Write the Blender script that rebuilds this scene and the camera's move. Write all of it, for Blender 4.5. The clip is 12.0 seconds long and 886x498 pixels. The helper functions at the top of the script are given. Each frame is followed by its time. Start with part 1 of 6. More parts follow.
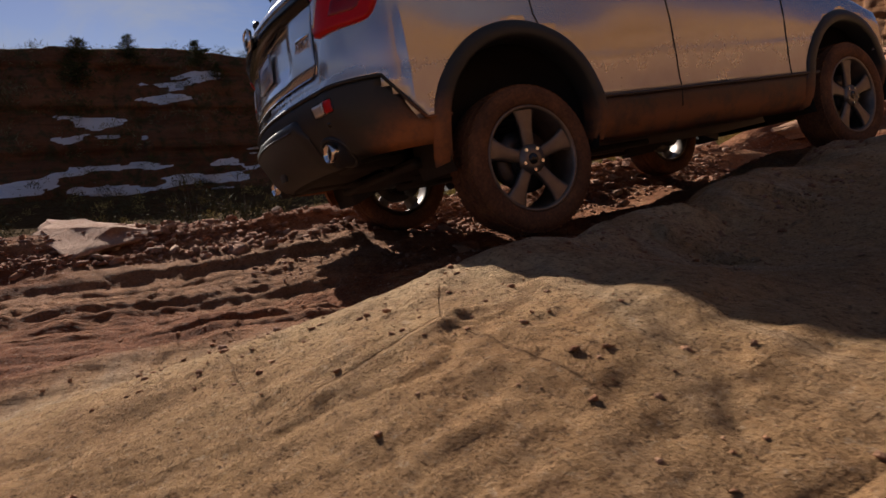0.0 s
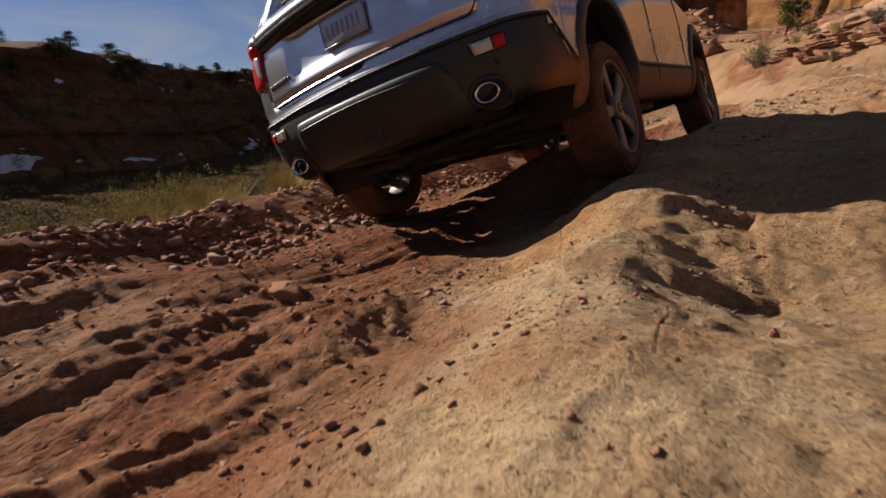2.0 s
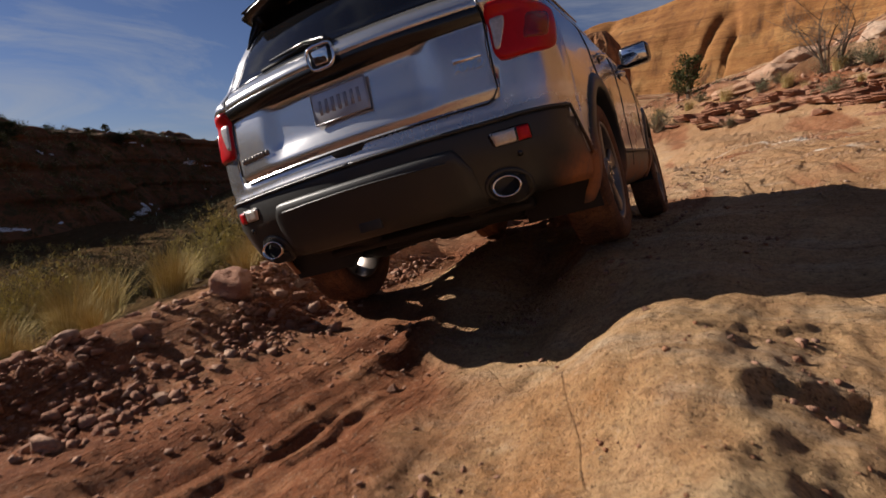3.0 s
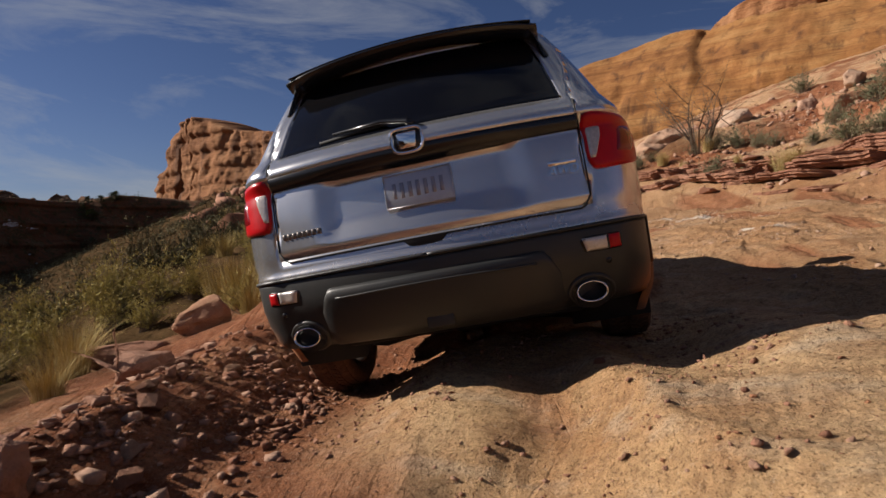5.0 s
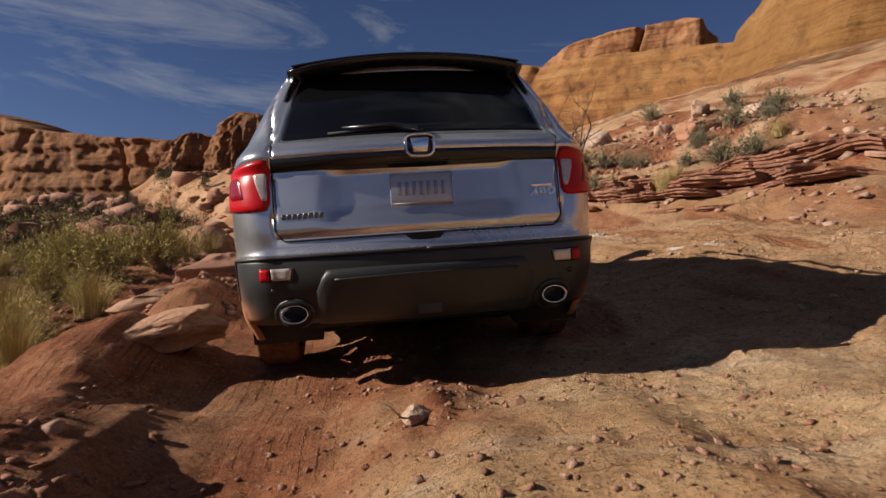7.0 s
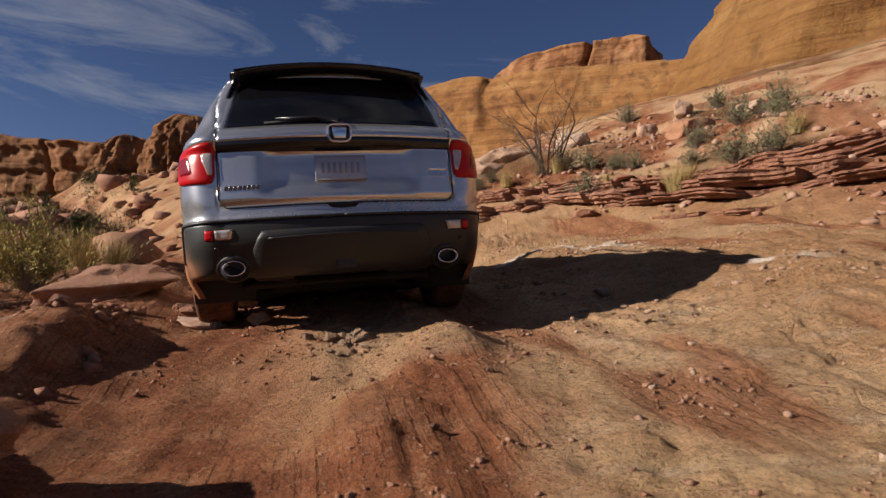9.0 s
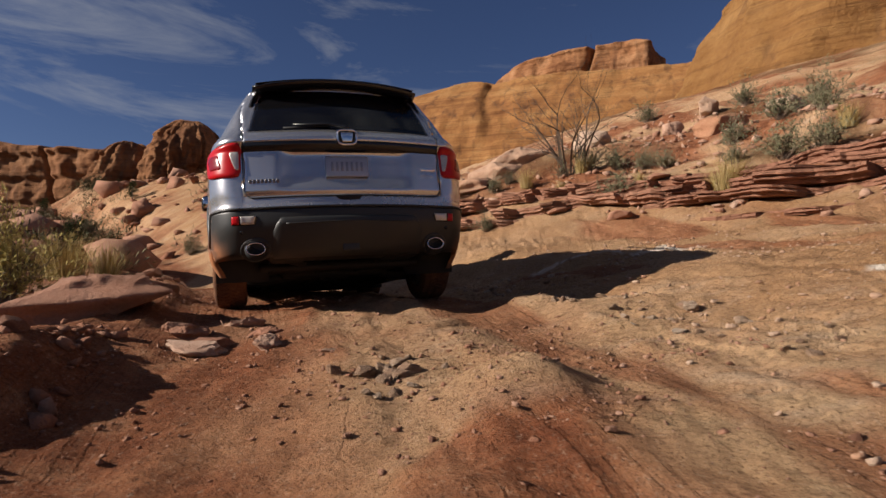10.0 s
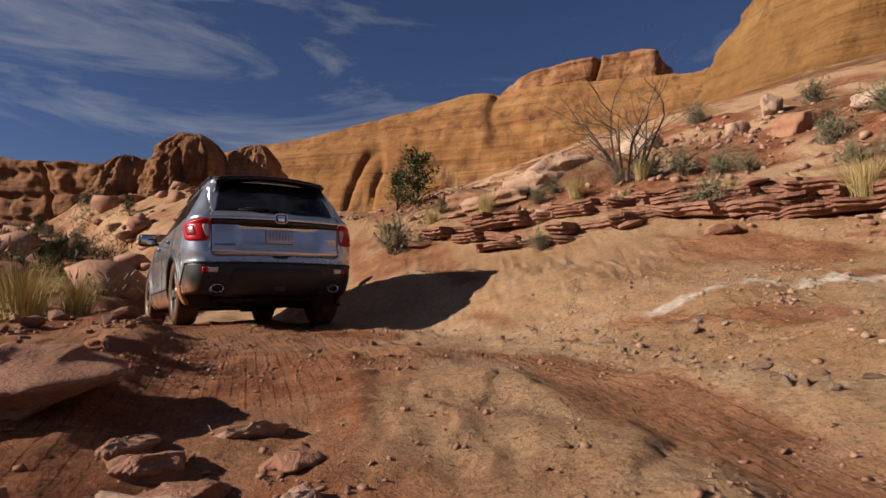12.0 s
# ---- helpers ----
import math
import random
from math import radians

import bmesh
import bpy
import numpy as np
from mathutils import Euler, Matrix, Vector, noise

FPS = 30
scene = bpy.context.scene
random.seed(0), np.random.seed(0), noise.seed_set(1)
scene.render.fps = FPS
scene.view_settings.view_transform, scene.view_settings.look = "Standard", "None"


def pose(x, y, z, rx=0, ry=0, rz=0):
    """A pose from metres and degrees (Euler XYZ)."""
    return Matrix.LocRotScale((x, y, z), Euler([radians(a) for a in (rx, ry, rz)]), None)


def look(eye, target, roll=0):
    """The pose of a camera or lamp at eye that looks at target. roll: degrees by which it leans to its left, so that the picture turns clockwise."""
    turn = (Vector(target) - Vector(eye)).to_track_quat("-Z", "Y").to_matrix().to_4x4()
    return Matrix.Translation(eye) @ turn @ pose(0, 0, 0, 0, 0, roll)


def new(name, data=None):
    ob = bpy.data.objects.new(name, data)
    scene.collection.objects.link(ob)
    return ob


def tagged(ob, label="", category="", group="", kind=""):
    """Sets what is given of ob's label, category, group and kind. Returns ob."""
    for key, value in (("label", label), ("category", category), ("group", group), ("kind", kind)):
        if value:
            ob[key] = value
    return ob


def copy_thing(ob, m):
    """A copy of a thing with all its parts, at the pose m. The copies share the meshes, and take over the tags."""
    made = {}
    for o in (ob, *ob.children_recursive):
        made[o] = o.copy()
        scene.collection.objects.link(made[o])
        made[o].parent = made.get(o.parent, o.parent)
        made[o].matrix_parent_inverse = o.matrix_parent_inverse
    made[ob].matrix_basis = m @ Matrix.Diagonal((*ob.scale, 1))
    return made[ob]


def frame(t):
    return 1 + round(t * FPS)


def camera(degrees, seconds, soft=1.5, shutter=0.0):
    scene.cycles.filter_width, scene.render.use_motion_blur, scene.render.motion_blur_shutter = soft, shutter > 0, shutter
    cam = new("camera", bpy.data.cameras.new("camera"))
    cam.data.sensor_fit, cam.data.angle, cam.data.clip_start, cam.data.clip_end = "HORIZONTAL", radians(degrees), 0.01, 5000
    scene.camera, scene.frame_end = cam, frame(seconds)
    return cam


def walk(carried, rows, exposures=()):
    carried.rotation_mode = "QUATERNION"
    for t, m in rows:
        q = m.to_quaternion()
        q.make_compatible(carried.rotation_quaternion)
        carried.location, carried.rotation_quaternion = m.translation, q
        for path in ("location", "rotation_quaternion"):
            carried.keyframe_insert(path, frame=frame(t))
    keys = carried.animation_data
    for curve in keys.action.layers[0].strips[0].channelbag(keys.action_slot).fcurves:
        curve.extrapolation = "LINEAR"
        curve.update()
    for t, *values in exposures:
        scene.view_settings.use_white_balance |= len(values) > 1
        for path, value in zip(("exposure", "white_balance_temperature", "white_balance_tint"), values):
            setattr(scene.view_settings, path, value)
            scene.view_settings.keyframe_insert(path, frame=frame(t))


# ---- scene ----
cam = camera(72.3, 12.0, shutter=0.2)
PATH = [
    (0, (-0.1, 0.085, 0.604), (-1.957, 0.72, 0.218), -1.9),
    (0.5, (-0.322, -0.131, 0.559), (-2.124, 0.651, 0.179), -1.6),
    (1, (-0.623, -0.253, 0.52), (-2.333, 0.711, 0.136), -1.5),
    (1.5, (-0.897, -0.24, 0.554), (-2.388, 1.031, 0.151), -1.0),
    (2, (-1.272, -0.046, 0.63), (-2.567, 1.417, 0.205), -0.5),
    (2.5, (-1.637, 0.248, 0.721), (-2.815, 1.817, 0.334), 0.5),
    (3, (-1.964, 0.569, 0.833), (-3.038, 2.239, 0.588), -1.2),
    (5, (-3.066, 1.685, 0.923), (-3.744, 3.566, 0.895), -0.3),
    (5.5, (-3.295, 2.034, 0.902), (-3.869, 3.95, 0.902), -0.7),
    (6, (-3.565, 2.36, 0.859), (-4.017, 4.308, 0.884), -1.0),
    (6.5, (-3.771, 2.801, 0.857), (-4.064, 4.779, 0.889), -0.1),
    (7, (-3.945, 3.223, 0.895), (-4.115, 5.215, 0.935), 0.3),
    (7.5, (-4.12, 3.685, 0.886), (-4.137, 5.684, 0.934), 0.5),
    (7.7, (-4.169, 3.854, 0.88), (-4.158, 5.853, 0.933), 0.3),
    (9.3, (-4.497, 5.42, 0.944), (-4.499, 7.418, 1.026), 0.3),
    (9.5, (-4.551, 5.572, 0.952), (-4.556, 7.571, 1.036), 0.2),
    (10, (-4.722, 5.99, 0.956), (-4.724, 7.988, 1.056), 0.1),
    (10.5, (-4.865, 6.471, 0.98), (-4.869, 8.467, 1.094), -0.1),
    (11, (-4.981, 6.936, 1.042), (-4.998, 8.932, 1.166), -0.2),
    (11.5, (-5.155, 7.357, 1.119), (-5.172, 9.352, 1.255), -0.6),
    (12, (-5.306, 7.727, 1.179), (-5.318, 9.721, 1.321), -0.3),
]
walk(cam, [(t, look(eye, target, roll)) for t, eye, target, roll in PATH])

# the car: seconds, place of the ground point under its rear axle, pitch, lean and heading
CAR = [
    (0.0, -3.729, 1.459, 0.032, 4.75, -11.54, 8.37),
    (0.5, -3.727, 1.886, 0.017, 4.50, -13.41, 8.19),
    (1.0, -3.612, 2.383, 0.113, 3.83, -14.42, 8.13),
    (1.5, -3.633, 2.854, 0.144, 2.90, -16.00, 8.86),
    (2.0, -3.664, 3.166, 0.175, 2.77, -17.22, 8.56),
    (2.5, -3.726, 3.401, 0.180, 2.86, -17.34, 8.63),
    (3.0, -3.794, 3.785, 0.226, 1.76, -14.05, 8.78),
    (5.0, -4.056, 5.173, 0.163, -0.02, -10.10, 9.73),
    (5.5, -4.099, 5.495, 0.147, 1.08, -11.05, 9.89),
    (6.0, -4.207, 5.903, 0.196, 0.08, -7.00, 10.75),
    (6.5, -4.299, 6.526, 0.211, 0.85, -8.02, 11.40),
    (7.0, -4.455, 7.178, 0.260, 0.74, -4.38, 12.53),
    (7.5, -4.615, 7.869, 0.303, 1.14, -6.14, 13.02),
    (9.5, -5.442, 10.468, 0.630, -2.77, -3.61, 15.96),
    (10.0, -5.667, 11.259, 0.701, -3.25, -2.91, 17.86),
    (10.5, -6.031, 12.300, 0.686, -2.78, -0.10, 21.14),
    (11.0, -6.479, 13.280, 0.741, -2.54, -0.04, 24.55),
    (11.5, -7.071, 14.354, 0.733, -2.27, -0.19, 28.34),
    (12.0, -7.698, 15.307, 0.753, -2.38, 0.23, 31.59),
]

# ---- light ----
SUN_AZ, SUN_EL = 101.0, 25.0   # degrees left of +y, and above the horizon
sun_dir = Vector((-math.sin(radians(SUN_AZ)) * math.cos(radians(SUN_EL)), math.cos(radians(SUN_AZ)) * math.cos(radians(SUN_EL)), math.sin(radians(SUN_EL))))
sun = new("sun", bpy.data.lights.new("sun", "SUN"))
sun.data.energy, sun.data.angle, sun.data.color = 7.7, radians(0.5), (1.0, 0.905, 0.81)
sun.matrix_world = look((0, 0, 60), Vector((0, 0, 60)) - sun_dir)
world = bpy.data.worlds.new("sky")
scene.world = world
world.use_nodes = True
wn, wl = world.node_tree.nodes, world.node_tree.links
wn.clear()
sky = wn.new("ShaderNodeTexSky")
sky.sky_type, sky.sun_disc = "NISHITA", False
sky.sun_elevation, sky.sun_rotation = radians(SUN_EL), radians(-SUN_AZ)
sky.air_density, sky.dust_density, sky.ozone_density, sky.altitude = 1.0, 0.4, 4.0, 1300
w_coord = wn.new("ShaderNodeTexCoord")
w_map = wn.new("ShaderNodeMapping")
w_map.inputs["Scale"].default_value = (1.0, 1.6, 5.5)
w_map.inputs["Rotation"].default_value = (0.1, 0.22, 0.6)
wl.new(w_coord.outputs["Generated"], w_map.inputs["Vector"])
w_n = wn.new("ShaderNodeTexNoise")
w_n.inputs["Scale"].default_value, w_n.inputs["Detail"].default_value, w_n.inputs["Roughness"].default_value, w_n.inputs["Distortion"].default_value = 1.7, 9, 0.62, 0.7
wl.new(w_map.outputs["Vector"], w_n.inputs["Vector"])
w_ramp = wn.new("ShaderNodeValToRGB")
w_ramp.color_ramp.elements[0].position, w_ramp.color_ramp.elements[1].position = 0.47, 0.76
w_ramp.color_ramp.elements[1].color = (0.75, 0.75, 0.75, 1)
wl.new(w_n.outputs["Fac"], w_ramp.inputs["Fac"])
w_mix = wn.new("ShaderNodeMixRGB")
w_mix.inputs["Color2"].default_value = (10.5, 10.6, 10.9, 1)
wl.new(w_ramp.outputs["Color"], w_mix.inputs["Fac"])
w_hue = wn.new("ShaderNodeHueSaturation")
w_hue.inputs["Saturation"].default_value, w_hue.inputs["Value"].default_value = 1.02, 1.25
wl.new(sky.outputs["Color"], w_hue.inputs["Color"])
w_tint = wn.new("ShaderNodeMixRGB")
w_tint.blend_type = "MULTIPLY"
w_tint.inputs["Fac"].default_value, w_tint.inputs["Color2"].default_value = 1.0, (1.04, 0.93, 1.10, 1)
wl.new(w_hue.outputs["Color"], w_tint.inputs["Color1"])
wl.new(w_tint.outputs["Color"], w_mix.inputs["Color1"])
w_bg = wn.new("ShaderNodeBackground")
w_bg.inputs["Strength"].default_value = 0.036
wl.new(w_mix.outputs["Color"], w_bg.inputs["Color"])
w_out = wn.new("ShaderNodeOutputWorld")
wl.new(w_bg.outputs["Background"], w_out.inputs["Surface"])

# ---- materials ----
class Nodes:
    """A short hand for building node materials."""

    def __init__(self, name):
        self.mat = bpy.data.materials.new(name)
        self.mat.use_nodes = True
        self.n, self.l = self.mat.node_tree.nodes, self.mat.node_tree.links
        self.bsdf = self.n["Principled BSDF"]
        self.coord = self.n.new("ShaderNodeTexCoord")

    def put(self, socket, value):
        if hasattr(value, "is_output"):
            self.l.new(value, socket)
        elif isinstance(value, (tuple, list)) and len(value) == 3 and socket.type == "RGBA":
            socket.default_value = (*value, 1)
        else:
            socket.default_value = value

    def mapped(self, scale=(1, 1, 1), rot=(0, 0, 0), space="Object"):
        m = self.n.new("ShaderNodeMapping")
        m.inputs["Scale"].default_value, m.inputs["Rotation"].default_value = scale, rot
        self.l.new(self.coord.outputs[space], m.inputs["Vector"])
        return m.outputs["Vector"]

    def noise(self, scale, detail=5, rough=0.55, vec=None, distort=0.0):
        t = self.n.new("ShaderNodeTexNoise")
        t.inputs["Scale"].default_value, t.inputs["Detail"].default_value = scale, detail
        t.inputs["Roughness"].default_value, t.inputs["Distortion"].default_value = rough, distort
        self.l.new(vec if vec else self.coord.outputs["Object"], t.inputs["Vector"])
        return t.outputs["Fac"]

    def voronoi(self, scale, feature="F1", vec=None, out="Distance"):
        t = self.n.new("ShaderNodeTexVoronoi")
        t.feature = feature
        t.inputs["Scale"].default_value = scale
        self.l.new(vec if vec else self.coord.outputs["Object"], t.inputs["Vector"])
        return t.outputs[out]

    def ramp(self, fac, stops):
        r = self.n.new("ShaderNodeValToRGB")
        el = r.color_ramp.elements
        while len(el) < len(stops):
            el.new(0.5)
        for e, (p, c) in zip(el, stops):
            e.position = p
            e.color = (*c, 1) if isinstance(c, tuple) else (c, c, c, 1)
        self.put(r.inputs["Fac"], fac)
        return r.outputs["Color"]

    def mix(self, fac, a, b, kind="MIX"):
        m = self.n.new("ShaderNodeMixRGB")
        m.blend_type = kind
        for s, v in zip(m.inputs, (fac, a, b)):
            self.put(s, v)
        return m.outputs["Color"]

    def math(self, op, a, b=0.0):
        m = self.n.new("ShaderNodeMath")
        m.operation = op
        self.put(m.inputs[0], a)
        self.put(m.inputs[1], b)
        return m.outputs[0]

    def attr(self, name):
        a = self.n.new("ShaderNodeAttribute")
        a.attribute_name = name
        return a.outputs["Fac"]

    def random(self):
        return self.n.new("ShaderNodeObjectInfo").outputs["Random"]

    def island(self):
        return self.n.new("ShaderNodeNewGeometry").outputs["Random Per Island"]

    def bump(self, height, strength=0.5, distance=0.02, normal=None):
        b = self.n.new("ShaderNodeBump")
        b.inputs["Strength"].default_value, b.inputs["Distance"].default_value = strength, distance
        self.put(b.inputs["Height"], height)
        if normal:
            self.l.new(normal, b.inputs["Normal"])
        return b.outputs["Normal"]

    def set(self, **kw):
        for k, v in kw.items():
            self.put(self.bsdf.inputs[k.replace("_", " ")], v)
        return self.mat


def ground_material():
    m = Nodes("desert_ground")
    soil, grass = m.attr("soil"), m.attr("grass")
    big, mid, fine = m.noise(0.55, 6, 0.6), m.noise(3.2, 7, 0.65), m.noise(26, 6, 0.7)
    grit = m.noise(110, 4, 0.7)
    rock = m.ramp(big, [(0.3, (0.45, 0.255, 0.120)), (0.5, (0.59, 0.385, 0.200)), (0.7, (0.67, 0.48, 0.285))])
    rock = m.mix(m.ramp(mid, [(0.42, 0.0), (0.68, 0.65)]), rock, (0.45, 0.24, 0.12))
    streak = m.noise(2.0, 6, 0.6, m.mapped((0.5, 3.0, 3.0), (0, 0, 0.5)))
    rock = m.mix(m.ramp(streak, [(0.52, 0.0), (0.70, 0.65)]), rock, (0.58, 0.46, 0.33))
    stain = m.noise(0.85, 6, 0.65)
    rock = m.mix(m.ramp(stain, [(0.55, 0.0), (0.68, 0.65)]), rock, (0.40, 0.175, 0.062))
    lam = m.noise(2.4, 9, 0.72, m.mapped((0.55, 6.5, 6.5), (0, 0, -0.4)))
    rock = m.mix(m.ramp(lam, [(0.34, 0.7), (0.46, 0.0)]), rock, m.mix(0.6, rock, (0.13, 0.055, 0.03)))
    rock = m.mix(m.math("MULTIPLY", m.attr("rosy"), m.ramp(m.noise(0.7, 5, 0.6), [(0.35, 0.85), (0.65, 0.35)])), rock, m.mix(0.35, (0.46, 0.275, 0.165), rock))
    rock = m.mix(m.math("MULTIPLY", m.attr("ochre"), 0.7), rock, m.ramp(mid, [(0.35, (0.27, 0.130, 0.055)), (0.6, (0.40, 0.225, 0.105))]))
    dirt = m.ramp(mid, [(0.3, (0.15, 0.046, 0.020)), (0.52, (0.27, 0.100, 0.045)), (0.75, (0.43, 0.22, 0.115))])
    col = m.mix(soil, rock, dirt)
    # dry ground under the brush, its colour darkened to stand for shade over the wash
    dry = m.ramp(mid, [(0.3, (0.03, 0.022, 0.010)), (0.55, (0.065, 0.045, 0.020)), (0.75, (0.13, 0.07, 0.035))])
    col = m.mix(m.ramp(fine, [(0.36, 0.7), (0.54, 0.0)]), col, m.mix(0.5, col, (0.09, 0.04, 0.022)))
    speck = m.noise(62, 5, 0.75)
    col = m.mix(m.ramp(speck, [(0.36, 0.95), (0.45, 0.0)]), col, m.mix(0.75, col, (0.06, 0.026, 0.015)))
    chip = m.noise(150, 3, 0.7)
    col = m.mix(m.ramp(chip, [(0.36, 0.8), (0.43, 0.0)]), col, m.mix(0.6, col, (0.06, 0.03, 0.02)))
    col = m.mix(m.ramp(m.noise(38, 6, 0.75), [(0.57, 0.0), (0.68, 0.5)]), col, m.mix(0.6, col, (0.70, 0.55, 0.40)))
    col = m.mix(m.ramp(grit, [(0.55, 0.0), (0.8, 0.35)]), col, (0.62, 0.47, 0.34))
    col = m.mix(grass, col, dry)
    col = m.mix(m.math("MULTIPLY", m.attr("pale"), 0.8), col, (0.72, 0.64, 0.54))
    # tyre-tread lines pressed along the trail, in patches
    wob = m.math("ADD", m.attr("along"), m.math("MULTIPLY", m.noise(0.8, 2, 0.5), 0.06))
    groove = m.ramp(m.math("ADD", m.math("MULTIPLY", m.math("SINE", m.math("MULTIPLY", wob, 92.0)), 0.5), 0.5), [(0.15, 0.0), (0.55, 1.0)])
    grooved = m.math("MULTIPLY", m.math("MULTIPLY", soil, m.ramp(m.noise(0.9, 5, 0.6, m.mapped((1.4, 0.45, 1.0))), [(0.43, 0.0), (0.52, 1.0)])), m.ramp(m.noise(5, 4, 0.6), [(0.38, 0.0), (0.55, 1.0)]))
    grooved = m.math("MULTIPLY", grooved, m.math("SUBTRACT", 1.0, m.math("MULTIPLY", m.attr("rosy"), 0.15)))
    h = m.math("ADD", m.math("MULTIPLY", fine, 0.7), m.math("MULTIPLY", grit, 0.3))
    pits = m.ramp(m.voronoi(36, "F1", m.mapped((1, 1, 1))), [(0.08, 0.0), (0.32, 1.0)])
    pit_on = m.ramp(m.noise(4.5, 4, 0.6), [(0.52, 0.0), (0.66, 1.0)])
    nb = m.bump(mid, 0.45, 0.07)
    nb = m.bump(m.mix(grooved, (1, 1, 1), groove), 0.9, 0.022, nb)
    nb = m.bump(m.mix(soil, lam, (0.5, 0.5, 0.5)), 0.75, 0.05, nb)
    nb = m.bump(m.mix(pit_on, (1, 1, 1), pits), 0.7, 0.014, nb)
    nb = m.bump(h, 1.0, 0.036, nb)
    nb = m.bump(speck, 0.6, 0.012, nb)
    col = m.mix(m.math("MULTIPLY", pit_on, m.math("SUBTRACT", 1.0, pits)), col, m.mix(0.6, col, (0.12, 0.05, 0.025)))
    # narrow cracks in the bare rock
    cr = m.voronoi(2.1, "DISTANCE_TO_EDGE", m.mix(0.22, m.mapped((0.6, 1.3, 1.0), (0, 0, 0.4)), m.n.new("ShaderNodeTexNoise").outputs["Color"]))
    crack = m.math("MULTIPLY", m.math("MULTIPLY", m.ramp(cr, [(0.0, 1.0), (0.007, 0.0)]), m.math("SUBTRACT", 1.0, soil)), m.ramp(m.noise(0.8, 4, 0.6), [(0.5, 0.0), (0.6, 1.0)]))
    col = m.mix(m.math("MULTIPLY", crack, 0.4), col, (0.12, 0.05, 0.025))
    nb = m.bump(m.math("SUBTRACT", 1.0, crack), 0.6, 0.01, nb)
    return m.set(Base_Color=col, Roughness=0.95, Normal=nb, Specular_IOR_Level=m.math("MULTIPLY", m.math("SUBTRACT", 1.0, grass), 0.08))


def sandstone_material(name, low, mid_c, high, band=1.2, varnish=0.5, band_mix=0.55, scrub=False):
    """Layered sandstone with bedding, dark varnish streaks and grain. Colours from dark to light."""
    m = Nodes(name)
    warp = m.noise(0.08, 3, 0.5)
    bed = m.noise(band, 8, 0.65, m.mapped((0.06, 0.06, 1.0)), 0.25)
    patch, grain = m.noise(0.22, 7, 0.6), m.noise(2.5, 8, 0.7)
    col = m.ramp(m.mix(band_mix, patch, bed), [(0.33, low), (0.5, mid_c), (0.68, high)])
    thin = m.noise(band * 4.5, 6, 0.6, m.mapped((0.035, 0.035, 1.0)), 0.2)
    col = m.mix(m.ramp(thin, [(0.36, 0.55), (0.46, 0.0)]), col, m.mix(0.6, col, (0.06, 0.025, 0.012)))
    drip = m.noise(0.5, 6, 0.6, m.mapped((1.0, 1.0, 0.07)))
    col = m.mix(m.math("MULTIPLY", m.ramp(drip, [(0.54, 0.0), (0.7, 1.0)]), varnish), col, (0.07, 0.035, 0.022))
    col = m.mix(m.ramp(grain, [(0.35, 0.45), (0.55, 0.0)]), col, m.mix(0.55, col, (0.08, 0.03, 0.015)))
    if scrub:
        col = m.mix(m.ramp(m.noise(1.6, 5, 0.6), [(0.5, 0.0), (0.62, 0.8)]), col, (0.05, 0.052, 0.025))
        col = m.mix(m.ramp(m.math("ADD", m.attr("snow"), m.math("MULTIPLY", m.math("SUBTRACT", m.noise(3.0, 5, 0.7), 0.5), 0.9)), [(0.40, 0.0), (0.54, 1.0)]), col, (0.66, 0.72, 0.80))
    nb = m.bump(bed, 0.6, 0.6)
    nb = m.bump(thin, 0.5, 0.25, nb)
    nb = m.bump(grain, 0.8, 0.22, nb)
    return m.set(Base_Color=col, Roughness=0.93, Normal=nb, Specular_IOR_Level=0.12)


def stone_material(name, a, b, c):
    m = Nodes(name)
    n1, n2 = m.noise(6, 6, 0.65), m.noise(45, 5, 0.7)
    base = m.ramp(m.math("ADD", m.math("MULTIPLY", m.random(), 0.5), m.math("MULTIPLY", m.island(), 0.5)), [(0.15, a), (0.5, b), (0.85, c)])
    col = m.mix(m.ramp(n1, [(0.45, 0.0), (0.75, 0.6)]), base, (0.30, 0.13, 0.07))
    col = m.mix(m.ramp(n2, [(0.35, 0.5), (0.6, 0.0)]), col, m.mix(0.5, col, (0.10, 0.05, 0.03)))
    return m.set(Base_Color=col, Roughness=0.93, Normal=m.bump(n2, 0.9, 0.02, m.bump(n1, 0.7, 0.05)), Specular_IOR_Level=0.15)


def simple(name, col, rough=0.6, metal=0.0, scale=30, amount=0.25, bump=0.2, dist=0.002, **kw):
    """A plain worn surface: one colour with grain and slight soiling."""
    m = Nodes(name)
    n1, n2 = m.noise(scale, 5, 0.6), m.noise(scale * 0.12 + 1.0, 4, 0.6)
    dark = tuple(v * 0.45 for v in col)
    c = m.mix(m.math("MULTIPLY", m.ramp(m.mix(0.5, n1, n2), [(0.4, 1.0), (0.62, 0.0)]), amount), col, dark)
    return m.set(Base_Color=c, Roughness=rough, Metallic=metal, Normal=m.bump(n1, bump, dist), **kw)


